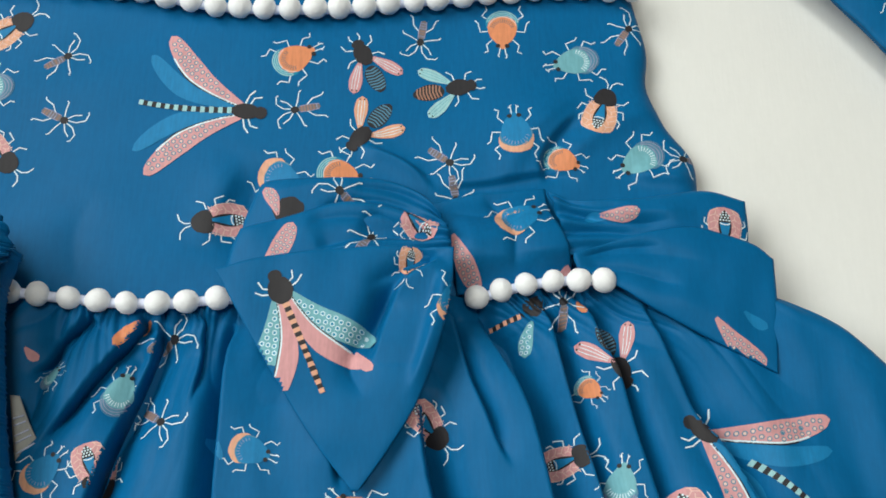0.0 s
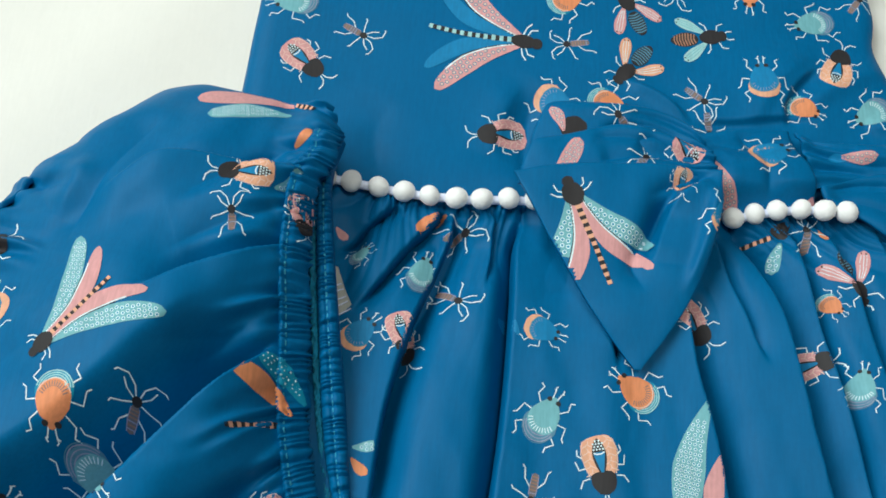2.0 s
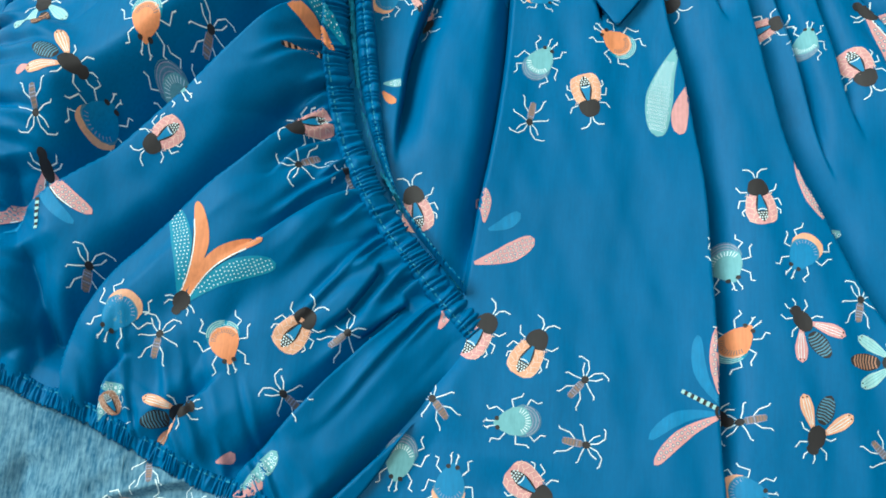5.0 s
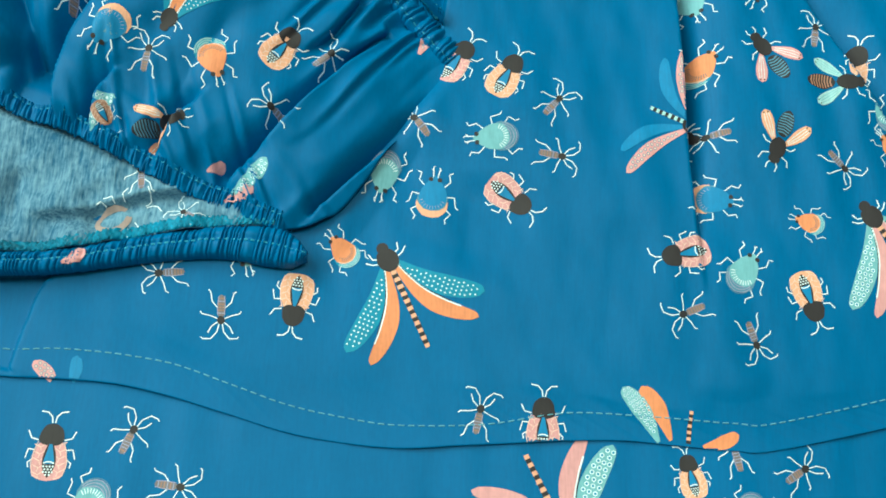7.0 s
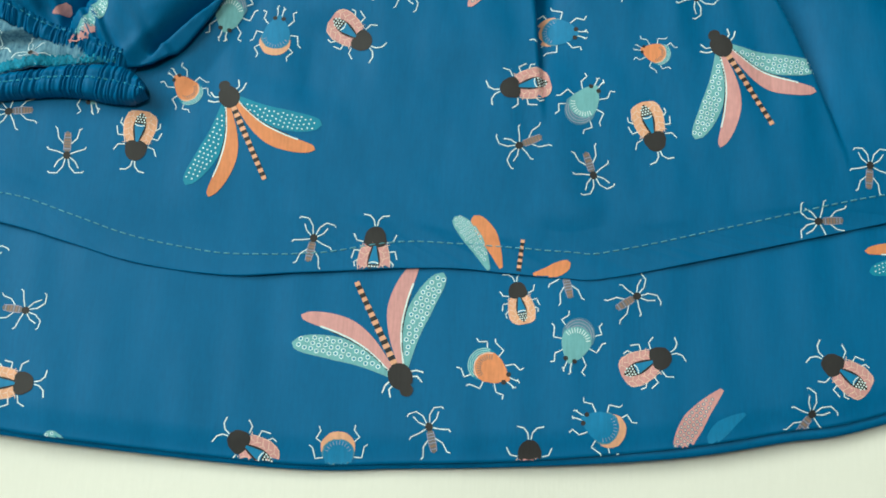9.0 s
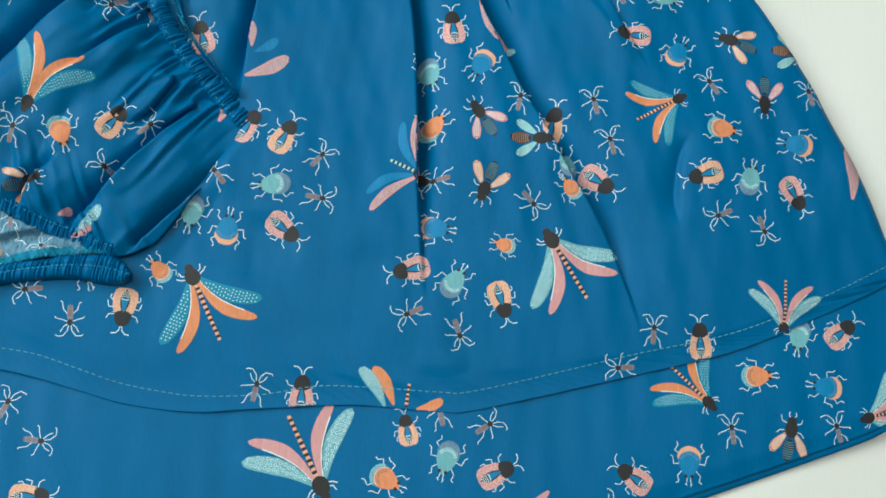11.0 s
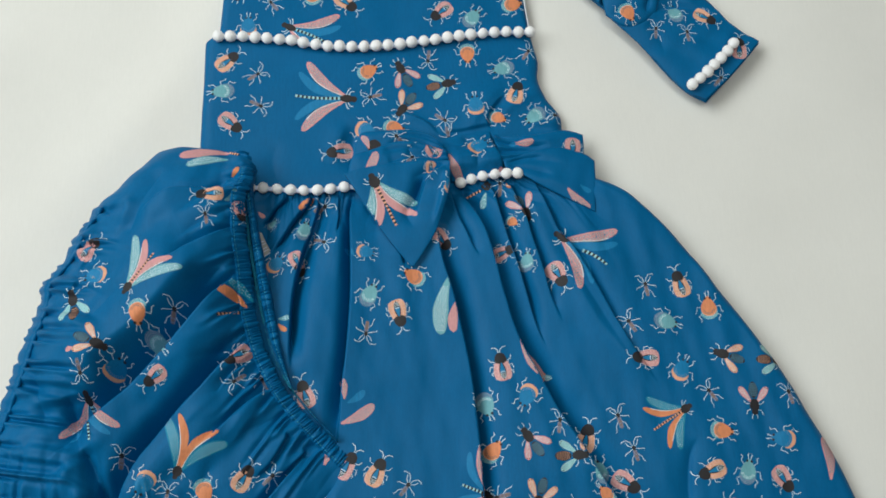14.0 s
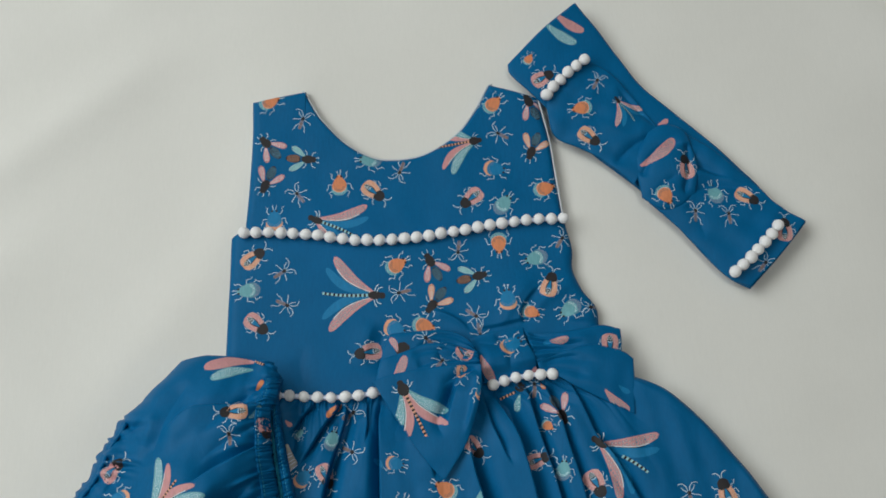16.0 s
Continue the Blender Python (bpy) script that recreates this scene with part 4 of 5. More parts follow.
def overlock(name, pts, key, shift, label):
    """A narrow, densely stitched edge that follows a casing."""
    up = [(x + shift[0] * (1 + 0.12 * math.sin(3 * x)), y + shift[1] * (1 + 0.16 * math.sin(2.6 * x))) for x, y in pts]
    z = lambda XY, U, V: 0.0006 + np.interp(U, np.linspace(0, 1, 60), [height_at(key, *q) for q in spline(pts, 60)]) + 0.0009 * np.sin(2 * math.pi * (U * 64 + 1.6 * V) + 3 * np.sin(U * 40) + 1.5 * np.sin(U * 113)) + 0.0005 * np.sin(2 * math.pi * (U * 37 - 1.1 * V)) + 0.0005 * np.sin(math.pi * V)
    panel(name, bloomers, (up, pts, [up[0], pts[0]], [up[-1], pts[-1]]), z, OVERLOCK, nu=660, nv=5, thick=0.0006, label=label, key=name + str(len(SURFACES)))


overlock("overlock_edge", LEG_UP[:-2], ["leg_casing", "lining"], (0.0, 0.42), "teal overlocked inner edge of the leg casing")
overlock("overlock_edge", BACK_IN, ["back_casing"], (-0.22, 0.0), "teal overlocked inner edge of the back casing")


# ---- the headband ----
headband = tagged(new("headband"), "knotted blue printed fabric headband with white pompom trims", "headband")
HB_BACK = ([(11.5, 45.3), (14.6, 40.4), (16.7, 37), (21.4, 32.1), (24.7, 28.3), (26.3, 26.1), (28.7, 24.2)], [(5.2, 39.7), (5.5, 38.6), (8.1, 35.8), (11.4, 31.6), (15.3, 27.9), (17.8, 25), (19.7, 22.3), (21.7, 19.9), (23.4, 18.8)], [(11.5, 45.3), (8.4, 42.7), (5.2, 39.6)], [(28.7, 24.2), (26.1, 21.4), (23.4, 18.8)])
panel("back_band", headband, HB_BACK, lambda XY, U, V: 0.0075 + 0.004 * smooth(0.25, 0.0, U) + 0.003 * np.sin(math.pi * V) ** 0.5 + lump(XY, 0.05, 0.0008, 31.0), nu=140, nv=60, label="flat blue printed band", key="hb_back")
HB_FRONT = ([(12, 39.6), (13.9, 38.3), (15.6, 36), (17.2, 33.5), (18.2, 32.2)], [(8.2, 36.3), (8.3, 34.6), (8.8, 32.7), (11.3, 31.3), (13.3, 29.8), (15, 28.1)], [(12, 39.6), (10, 38.1), (8.2, 36.2)], [(18.2, 32.1), (16.4, 30.4), (14.9, 28)])
panel("front_band", headband, HB_FRONT, lambda XY, U, V: 0.0130 + 0.003 * np.sin(math.pi * V) ** 0.5 + lump(XY, 0.03, 0.0009, 32.0) + fold(XY, [(13.3, 29.8), (15.4, 31.6), (17.7, 32.6)], -4.0, 5, 4, 0.2, 0.3) + fold(XY, [(14.2, 37.1), (15.7, 34.9), (17.4, 33)], -3.0, 5, 4, 0.3, 0.2) + fold(XY, [(12, 34.1), (14.3, 32.7), (16.6, 31.8)], 1.5, 8, 6, 0.3, 0.2), nu=110, nv=90, label="overlapping blue printed front band", key="hb_front")
HB_END = ([(18.8, 32.9), (21.6, 30.9), (24.5, 27.9), (26.2, 25.8), (28.4, 24.1)], [(16, 26.6), (17.7, 24.8), (19.1, 23), (21.4, 19.9), (23.2, 18.8)], [(18.8, 32.9), (17, 29.6), (15.9, 26.4)], [(28.6, 24.2), (26.1, 21.5), (23.3, 18.9)])
panel("end_band", headband, HB_END, lambda XY, U, V: 0.0130 - 0.0025 * U + 0.003 * np.sin(math.pi * V) ** 0.5 + lump(XY, 0.03, 0.0009, 33.0) + fold(XY, [(19.3, 27.3), (22.2, 27.5), (24.6, 26.6)], -4.0, 6, 4, 0.1, 0.4) + fold(XY, [(19.7, 30.1), (21.2, 29), (23.2, 28)], -5.0, 5, 4, 0.1, 0.4) + fold(XY, [(19, 26.1), (19.9, 24.4), (20.2, 22.7)], -2.0, 6, 5, 0.1, 0.4) + fold(XY, [(19.8, 28.8), (22, 28.4), (23.6, 27.4)], 2.0, 4, 5, 0.1, 0.4), nu=120, nv=90, label="loose end of the blue printed band", key="hb_end")
HB_KNOT = ([(16.5, 32.6), (17.9, 33.2), (19.5, 32.5), (20.1, 30.7)], [(15.4, 26.9), (16.8, 25.8), (18.4, 25.9), (19.8, 27)], [(16.5, 32.6), (15.2, 30.1), (15.4, 26.8)], [(20.1, 30.8), (20.3, 28.9), (19.8, 27)])
panel("knot", headband, HB_KNOT, lambda XY, U, V: 0.0145 + 0.0070 * (np.sin(math.pi * U) * np.sin(math.pi * V)) ** 0.55 + fold(XY, [(15.5, 28.5), (16.8, 30.7), (19.2, 31.4)], -4.0, 4, 3, 0.1, 0.2) + fold(XY, [(19.6, 31.4), (19.4, 28.9), (18.8, 26.6)], -5.0, 3, 4, 0.1, 0.2) + fold(XY, [(15.9, 26.6), (17.4, 27.9), (18.7, 28.6)], -2.5, 4, 4, 0.2, 0.3), nu=80, nv=80, label="soft twisted knot of the band", key="hb_knot")
pompom_trim(headband, [(8.2, 36.2), (9.1, 37.2), (10.2, 38.2), (11.7, 39.3)], 0.019, pitch=0.0088, label="short row of white pompoms on the band", keys=["hb_front", "hb_back"])
pompom_trim(headband, [(22.1, 20), (23.2, 20.9), (24.2, 21.8), (25.2, 22.8), (26, 23.7)], 0.016, pitch=0.0088, label="short row of white pompoms at the end", keys=["hb_end", "hb_back"])


# ---- the print ----
from mathutils.bvhtree import BVHTree

TREES = {}


class Print:
    """Flat printed shapes in centimetres, y towards the front, laid on a cloth."""

    def __init__(self):
        self.verts, self.faces, self.inks, self.layer = [], [], [], 0

    def add(self, pts, faces, ink):
        n = len(self.verts)
        self.verts += [(x, y, self.layer) for x, y in pts]
        self.faces += [tuple(n + k for k in f) for f in faces]
        self.inks += [ink] * len(faces)
        self.layer += 1

    def ellipse(self, x, y, a, b, ink, turn=0.0, rough=0.03, pear=0.0, square=1.0):
        """Filled rounded shape; pear narrows its front, square below 1 fills its corners."""
        rings, seg = max(2, int(max(a, b) / 0.10)), 24
        c, s = math.cos(turn), math.sin(turn)
        pts, faces = [(x, y)], []
        wob = [1 + random.uniform(-rough, rough) for _ in range(seg)]
        for r in range(1, rings + 1):
            for k in range(seg):
                t = 2 * math.pi * k / seg
                ct, st = (math.copysign(abs(q) ** square, q) for q in (math.cos(t), math.sin(t)))
                px, py = a * r / rings * ct * wob[k] * (1 - pear * st), b * r / rings * st * wob[k]
                pts.append((x + c * px - s * py, y + s * px + c * py))
        for k in range(seg):
            faces.append((0, 1 + k, 1 + (k + 1) % seg))
            for r in range(rings - 1):
                p, q = 1 + r * seg, 1 + (r + 1) * seg
                faces.append((p + k, q + k, q + (k + 1) % seg, p + (k + 1) % seg))
        self.add(pts, faces, ink)

    def stroke(self, pts, width, ink="white", keep_layer=False):
        p = []
        for (x0, y0), (x1, y1) in zip(pts[:-1], pts[1:]):
            n = max(1, int(math.hypot(x1 - x0, y1 - y0) / 0.08))
            p += [(x0 + (x1 - x0) * k / n, y0 + (y1 - y0) * k / n) for k in range(n)]
        p.append(pts[-1])
        out = []
        for k, (x, y) in enumerate(p):
            (ax, ay), (bx, by) = p[max(0, k - 1)], p[min(len(p) - 1, k + 1)]
            l = math.hypot(bx - ax, by - ay) or 1
            w = width / 2 * random.uniform(0.72, 0.95)
            out += [(x - (by - ay) / l * w, y + (bx - ax) / l * w), (x + (by - ay) / l * w, y - (bx - ax) / l * w)]
        self.add(out, [(2 * k, 2 * k + 1, 2 * k + 3, 2 * k + 2) for k in range(len(p) - 1)], ink)
        if keep_layer:
            self.layer -= 1

    def leaf(self, x, y, turn, length, width, ink, dots=None, vein=None, bend=0.12, edge=0):
        """A wing-like leaf from its narrow base; turn: degrees from straight ahead, counter-clockwise."""
        n, m = max(8, int(length / 0.11)), 7
        c, s = math.cos(radians(turn)), math.sin(radians(turn))

        def at(u, v):
            half = width / 2 * min(1.0, u / 0.62 + 0.08) ** 0.75 * max(0.0, 1 - u ** 7) ** 0.5 + 0.012
            px, py = v * half + bend * length * math.sin(math.pi * u) * 0.5, u * length
            return x + c * px - s * py, y + s * px + c * py

        pts = [at(k / n, -1 + 2 * j / (m - 1)) for k in range(n + 1) for j in range(m)]
        self.add(pts, [(k * m + j, k * m + j + 1, (k + 1) * m + j + 1, (k + 1) * m + j) for k in range(n) for j in range(m - 1)], ink)
        if dots:
            step, row = 0.18 if ink != "aqua" else 0.15, 0
            u = 0.18
            while u < 0.95:
                half = width / 2 * min(1.0, u / 0.62) ** 0.75 * max(0.0, 1 - u ** 7) ** 0.5
                num = int(2 * half / step)
                for j in range(num):
                    v = ((j + 0.5 + 0.25 * (row % 2)) / num * 2 - 1) * 0.82 if num > 1 else 0
                    self.dot(*at(u, v), 0.072 if ink != "aqua" else 0.03, "dusk" if ink == "pink" else "white")
                    if ink != "aqua":
                        self.dot(*at(u, v), 0.042, "cream" if ink == "pink" else "aqua", 0.5)
                u, row = u + step / length, row + 1
        if edge:
            self.stroke([at(u, edge * 0.97) for u in np.linspace(0.04, 0.8, 12)], 0.06, "white", True)
            self.stroke([at(u, edge * 1.12) for u in np.linspace(0.06, 0.7, 12)], 0.04, "ink", True)
            self.layer += 1
        if vein:
            for v in (-0.45, 0.05, 0.5):
                self.stroke([at(u, v) for u in (0.15, 0.4, 0.65, 0.88)], 0.03, vein, True)
            self.layer += 1

    def dot(self, x, y, r, ink, lift=0.0):
        n = len(self.verts)
        self.verts += [(x + r * math.cos(t), y + r * math.sin(t), self.layer + lift) for t in np.linspace(0, 2 * math.pi, 6, endpoint=False)]
        self.faces.append(tuple(range(n, n + 6)))
        self.inks.append(ink)


def zigzag_legs(p, paths, width=0.056):
    for path in paths:
        for side in (-1, 1):
            j, k = random.uniform(-0.05, 0.05), random.uniform(-0.05, 0.05)
            p.stroke([(side * (x + j * n / 3), y + k * n / 3) for n, (x, y) in enumerate(path)], width, "white", True)
    p.layer += 1


def arc(p, x, y, a, b, start, stop, width, ink):
    """Part of an ellipse as a stroke; degrees from straight back, positive to the right."""
    p.stroke([(x + a * math.sin(radians(q)), y - b * math.cos(radians(q))) for q in np.linspace(start, stop, 15)], width, ink, True)


def round_motif(kind):
    """An egg-shaped body, narrow in front, with two eyes and a banded shell behind."""
    p = Print()
    zigzag_legs(p, (((0.45, 0.50), (0.72, 0.78), (0.64, 1.12), (0.82, 1.20)), ((0.58, 0.05), (0.98, 0.10), (1.08, -0.36), (1.22, -0.46)), ((0.60, -0.50), (0.92, -0.74), (0.70, -1.04), (0.76, -1.24))))
    zigzag_legs(p, (((0.10, 0.90), (0.12, 1.14), (0.16, 1.34), (0.10, 1.40)), ((0.13, 1.22), (0.22, 1.30))), 0.055)
    if kind == "teal":
        p.ellipse(0, -0.36, 0.72, 0.66, "dusk")
        for k in range(6):
            arc(p, 0, -0.20 - 0.02 * k, 0.52 + 0.035 * k, 0.56 + 0.05 * k, -76, 76, 0.045, ("lilac", "dusk")[k % 2])
        p.layer += 1
        p.ellipse(0, 0.10, 0.62, 0.80, "teal", pear=0.30)
        for q in np.linspace(-62, 62, 11):
            p.stroke([(r * 0.62 * math.sin(radians(q)) * 1.05, 0.02 - r * 0.68 * math.cos(radians(q))) for r in (0.66, 0.98)], 0.045, "white", True)
        p.layer += 1
    elif kind == "orange":
        p.ellipse(0, -0.34, 0.74, 0.68, "aqua")
        for k in range(4):
            arc(p, 0, -0.34, 0.70 - 0.085 * k, 0.64 - 0.085 * k, -84, 84, 0.055, "foam")
        p.layer += 1
        p.ellipse(0, 0.06, 0.63, 0.78, "orange", pear=0.30)
        arc(p, 0, 0.02, 0.66, 0.72, -70, 70, 0.05, "cream")
        for q in np.linspace(-66, 66, 13):
            p.stroke([(r * 0.64 * math.sin(radians(q)), 0.04 - r * 0.70 * math.cos(radians(q))) for r in (0.62, 0.92)], 0.04, "taupe", True)
        p.layer += 1
    else:
        p.ellipse(0, -0.38, 0.74, 0.64, "peach")
        p.ellipse(0, -0.14, 0.70, 0.56, "dusk")
        p.ellipse(0, 0.12, 0.62, 0.78, "azure", pear=0.26)
        for q in np.linspace(-62, 62, 10):
            p.stroke([(r * 0.66 * math.sin(radians(q)), 0.06 - r * 0.72 * math.cos(radians(q))) for r in (0.74, 0.96)], 0.035, "lilac", True)
        p.layer += 1
    p.ellipse(0, 0.86, 0.13, 0.13, {"teal": "teal", "orange": "orange"}.get(kind, "azure"))
    for side in (-1, 1):
        p.ellipse(side * 0.20, 0.82, 0.105, 0.10, "ink")
    return p


def oval_motif(kind):
    """Two patterned wing cases round a dotted teardrop, behind a dark domed head."""
    p = Print()
    zigzag_legs(p, (((0.50, 0.34), (0.78, 0.40), (0.92, 0.68)), ((0.60, -0.05), (0.86, -0.02), (0.96, -0.38)), ((0.66, -0.42), (0.84, -0.56), (0.80, -0.76))))
    zigzag_legs(p, (((0.05, 1.02), (0.10, 1.26), (0.28, 1.44), (0.56, 1.48)),), 0.06)
    if kind == "faded":
        # the print showing through on the wrong side of the cloth
        for q in (-1, 1):
            arc(p, 0, -0.40, 0.50, 0.68, 0, 158 * q, 0.30, "faded")
        return p
    headless, kind = kind.endswith("_shell"), kind.replace("_shell", "")
    p.ellipse(0, -0.40, 0.66, 0.84, kind, pear=0.17, square=0.74)
    for side in (-1, 1):
        for k in range(5):
            y = 0.24 - 0.27 * k + 0.05 * side
            p.stroke([(side * 0.18, y), (side * 0.38, y - 0.14), (side * 0.62, y - 0.02)], 0.035, "cream", True)
            p.stroke([(side * 0.38, y - 0.14), (side * (0.34 + 0.1 * (k % 2)), y - 0.29)], 0.035, "cream", True)
        p.stroke([(side * 0.50, 0.28), (side * 0.62, -0.1), (side * 0.70, -0.6), (side * 0.58, -1.05), (side * 0.26, -1.19)], 0.035, "cream", True)
    p.layer += 1
    if not headless:
        p.ellipse(0, 0.56, 0.46, 0.44, "ink", pear=0.22, square=0.8)
    # the teardrop: a point at the neck, round behind
    n = 14
    for ink, w, y0, y1 in (("ink", 0.265, 0.40, -1.14), ("azure", 0.205, 0.18, -0.60)):
        rows = []
        for k in range(n + 1):
            u = k / n
            y = y0 + (y1 - y0) * u
            s = (0.40 - y) / 1.54
            half = w * (math.sin(math.pi * min(1.0, s ** 1.25)) ** 0.75) if ink == "ink" else w * min(1.0, s * 1.75)
            rows.append([(-half, y), (-half * 0.4, y), (half * 0.4, y), (half, y)])
        p.add([q for r in rows for q in r], [(4 * k + j, 4 * k + 4 + j, 4 * k + 5 + j, 4 * k + 1 + j) for k in range(n) for j in range(3)], ink)
    p.stroke([(-0.21, -0.58), (-0.08, -0.52), (0.08, -0.52), (0.21, -0.58)], 0.06, "white", True)
    for y, xs in ((-0.70, (-0.18, -0.06, 0.06, 0.18)), (-0.81, (-0.13, 0.0, 0.13)), (-0.92, (-0.17, -0.06, 0.06, 0.17)), (-1.03, (-0.07, 0.07))):
        for x in xs:
            p.dot(x, y, 0.042, "white")
    p.layer += 1
    return p


def star_motif(kind):
    """A slim body with long curling feelers and thin legs."""
    p = Print()
    zigzag_legs(p, (((0.05, 0.50), (0.14, 0.86), (0.38, 1.12), (0.70, 1.10), (0.78, 1.02)), ((0.10, 0.46), (0.36, 0.66), (0.50, 0.92)), ((0.12, 0.34), (0.42, 0.22), (0.74, 0.14), (0.80, 0.04)), ((0.13, -0.08), (0.38, -0.34), (0.46, -0.72), (0.56, -0.80))), 0.052)
    p.ellipse(0, -0.16, 0.15, 0.46, "taupe", square=0.8)
    for side in (-1, 1):
        p.stroke([(side * 0.13, 0.20), (side * 0.15, -0.2), (side * 0.11, -0.58)], 0.035, "lilac", True)
    for k in range(6):
        p.stroke([(-0.13, 0.12 - 0.12 * k), (0.13, 0.12 - 0.12 * k)], 0.04, "rust" if random.random() < 0.5 else "lilac", True)
    p.layer += 1
    p.ellipse(0, 0.40, 0.15, 0.17, "ink")
    return p


def tail_strip(p, x, y, length, kind, width=0.21, sway=0.0):
    n = int(length / 0.12)
    at = lambda k: (x + sway * math.sin(math.pi * k / n) * length, y - k * length / n)
    for k in range(n):
        p.stroke([at(k), at(k + 1)], width * 1.12 * (1 - 0.25 * k / n), "ink" if k % 2 == 0 else kind, True)
    p.layer += 1


def long_motif(kind):
    """Four long wings and a striped tail behind a dark head; the head lies at the origin."""
    p = Print()
    outer, inner, stripe, ao, ai, lo, li, wo, wi, over = {
        "pink": ("pink", "azure", "foam", 40, 26, 3.20, 3.15, 0.60, 0.52, "outer"),
        "orange": ("aqua", "orange", "peach", 46, 32, 3.05, 3.20, 0.66, 0.50, "inner"),
        "folded_orange": ("aqua", "orange", "", 36, 21, 3.9, 3.9, 0.85, 0.58, "inner"),
        "folded_teal": ("teal", "pink", "peach", 34, 20, 4.1, 3.7, 0.72, 0.60, "inner"),
        "folded_pink": ("pink", "azure", "foam", 62, 46, 3.2, 2.9, 0.50, 0.50, "outer"),
        "teal": ("teal", "pink", "peach", 46, 32, 3.10, 3.20, 0.66, 0.50, "inner"),
        "small_teal": ("teal", "pink", "peach", 37, 24, 2.80, 3.00, 0.66, 0.50, "inner"),
    }[kind]
    zigzag_legs(p, (((0.22, 0.02), (0.44, 0.12), (0.50, 0.34)), ((0.24, -0.12), (0.50, -0.04), (0.66, 0.10))), 0.05)
    for which in ("outer", "inner") if over == "inner" else ("inner", "outer"):
        for side in (-1, 1):
            if which == "outer":
                p.leaf(side * 0.14, -0.12, 180 + side * ao, lo, wo, outer, "white", bend=side * 0.16, edge=side if kind == "pink" else 0)
            else:
                p.leaf(side * 0.12, -0.18, 180 + side * ai, li, wi, inner, bend=side * 0.26, edge=-side if over == "inner" else 0)
    if stripe:
        tail_strip(p, 0, -0.35, 2.75 if kind != "folded_pink" else 1.5, stripe, sway=0.03 if kind == "pink" else 0.0)
    p.ellipse(0, -0.08, 0.34 if kind != "pink" else 0.24, 0.40, "ink")
    p.ellipse(0, 0.34, 0.19, 0.18, "ink")
    return p


def winged_motif(kind):
    """A dark body, a striped end and two short veined wings."""
    p = Print()
    leaf, end = {"pink": ("pink", "dusk"), "teal": ("foam", "rust"), "orange": ("peach", "dusk")}[kind]
    zigzag_legs(p, (((0.10, 1.22), (0.22, 1.42), (0.20, 1.62)), ((0.30, 0.92), (0.58, 1.02), (0.66, 1.30)), ((0.32, 0.50), (0.62, 0.46), (0.80, 0.26))), 0.055)
    p.ellipse(0, -0.62, 0.36, 0.64, "ink", pear=-0.12)
    for k in range(8):
        y = -0.16 - 0.13 * k
        half = 0.33 * math.sqrt(max(0.02, 1 - ((y + 0.62) / 0.64) ** 2))
        p.stroke([(-half, y + 0.03), (0, y - 0.03), (half, y + 0.03)], 0.075, end, True)
    p.layer += 1
    for side in (-1, 1):
        p.leaf(side * 0.22, 0.38, 180 + side * 35, 1.50, 0.52, leaf, vein="white" if kind != "teal" else "teal", bend=-0.03 * side)
        a = radians(180 + side * 35)
        for d in (-0.09, 0.09):
            p.dot(side * 0.22 - 1.36 * math.sin(a) + d * math.cos(a), 0.38 + 1.36 * math.cos(a) + d * math.sin(a), 0.04, "ink")
    p.layer += 1
    p.ellipse(0, 0.60, 0.37, 0.52, "ink", rough=0.05)
    p.ellipse(0, 1.12, 0.26, 0.20, "ink")
    return p


def leaf_motif(kind, length):
    p = Print()
    ink, dots = {"pink_dotted": ("pink", "white"), "teal_dotted": ("teal", "white"), "aqua_dotted": ("aqua", "white"), "pink": ("pink", None), "azure": ("azure", None), "orange": ("orange", None)}[kind]
    p.leaf(0, 0, 0, length, max(0.3, min(1.25, 0.22 * length + 0.2)), ink, dots)
    return p


def strip_motif(kind, length):
    p = Print()
    tail_strip(p, 0, 0, -length if length < 0 else length, "peach")
    p.verts = [(x, -y, l) for x, y, l in p.verts]
    p.faces = [f[::-1] for f in p.faces]
    return p


def blot_motif(kind):
    p = Print()
    p.ellipse(0, 0, 0.38, 0.42, "ink", rough=0.08)
    return p


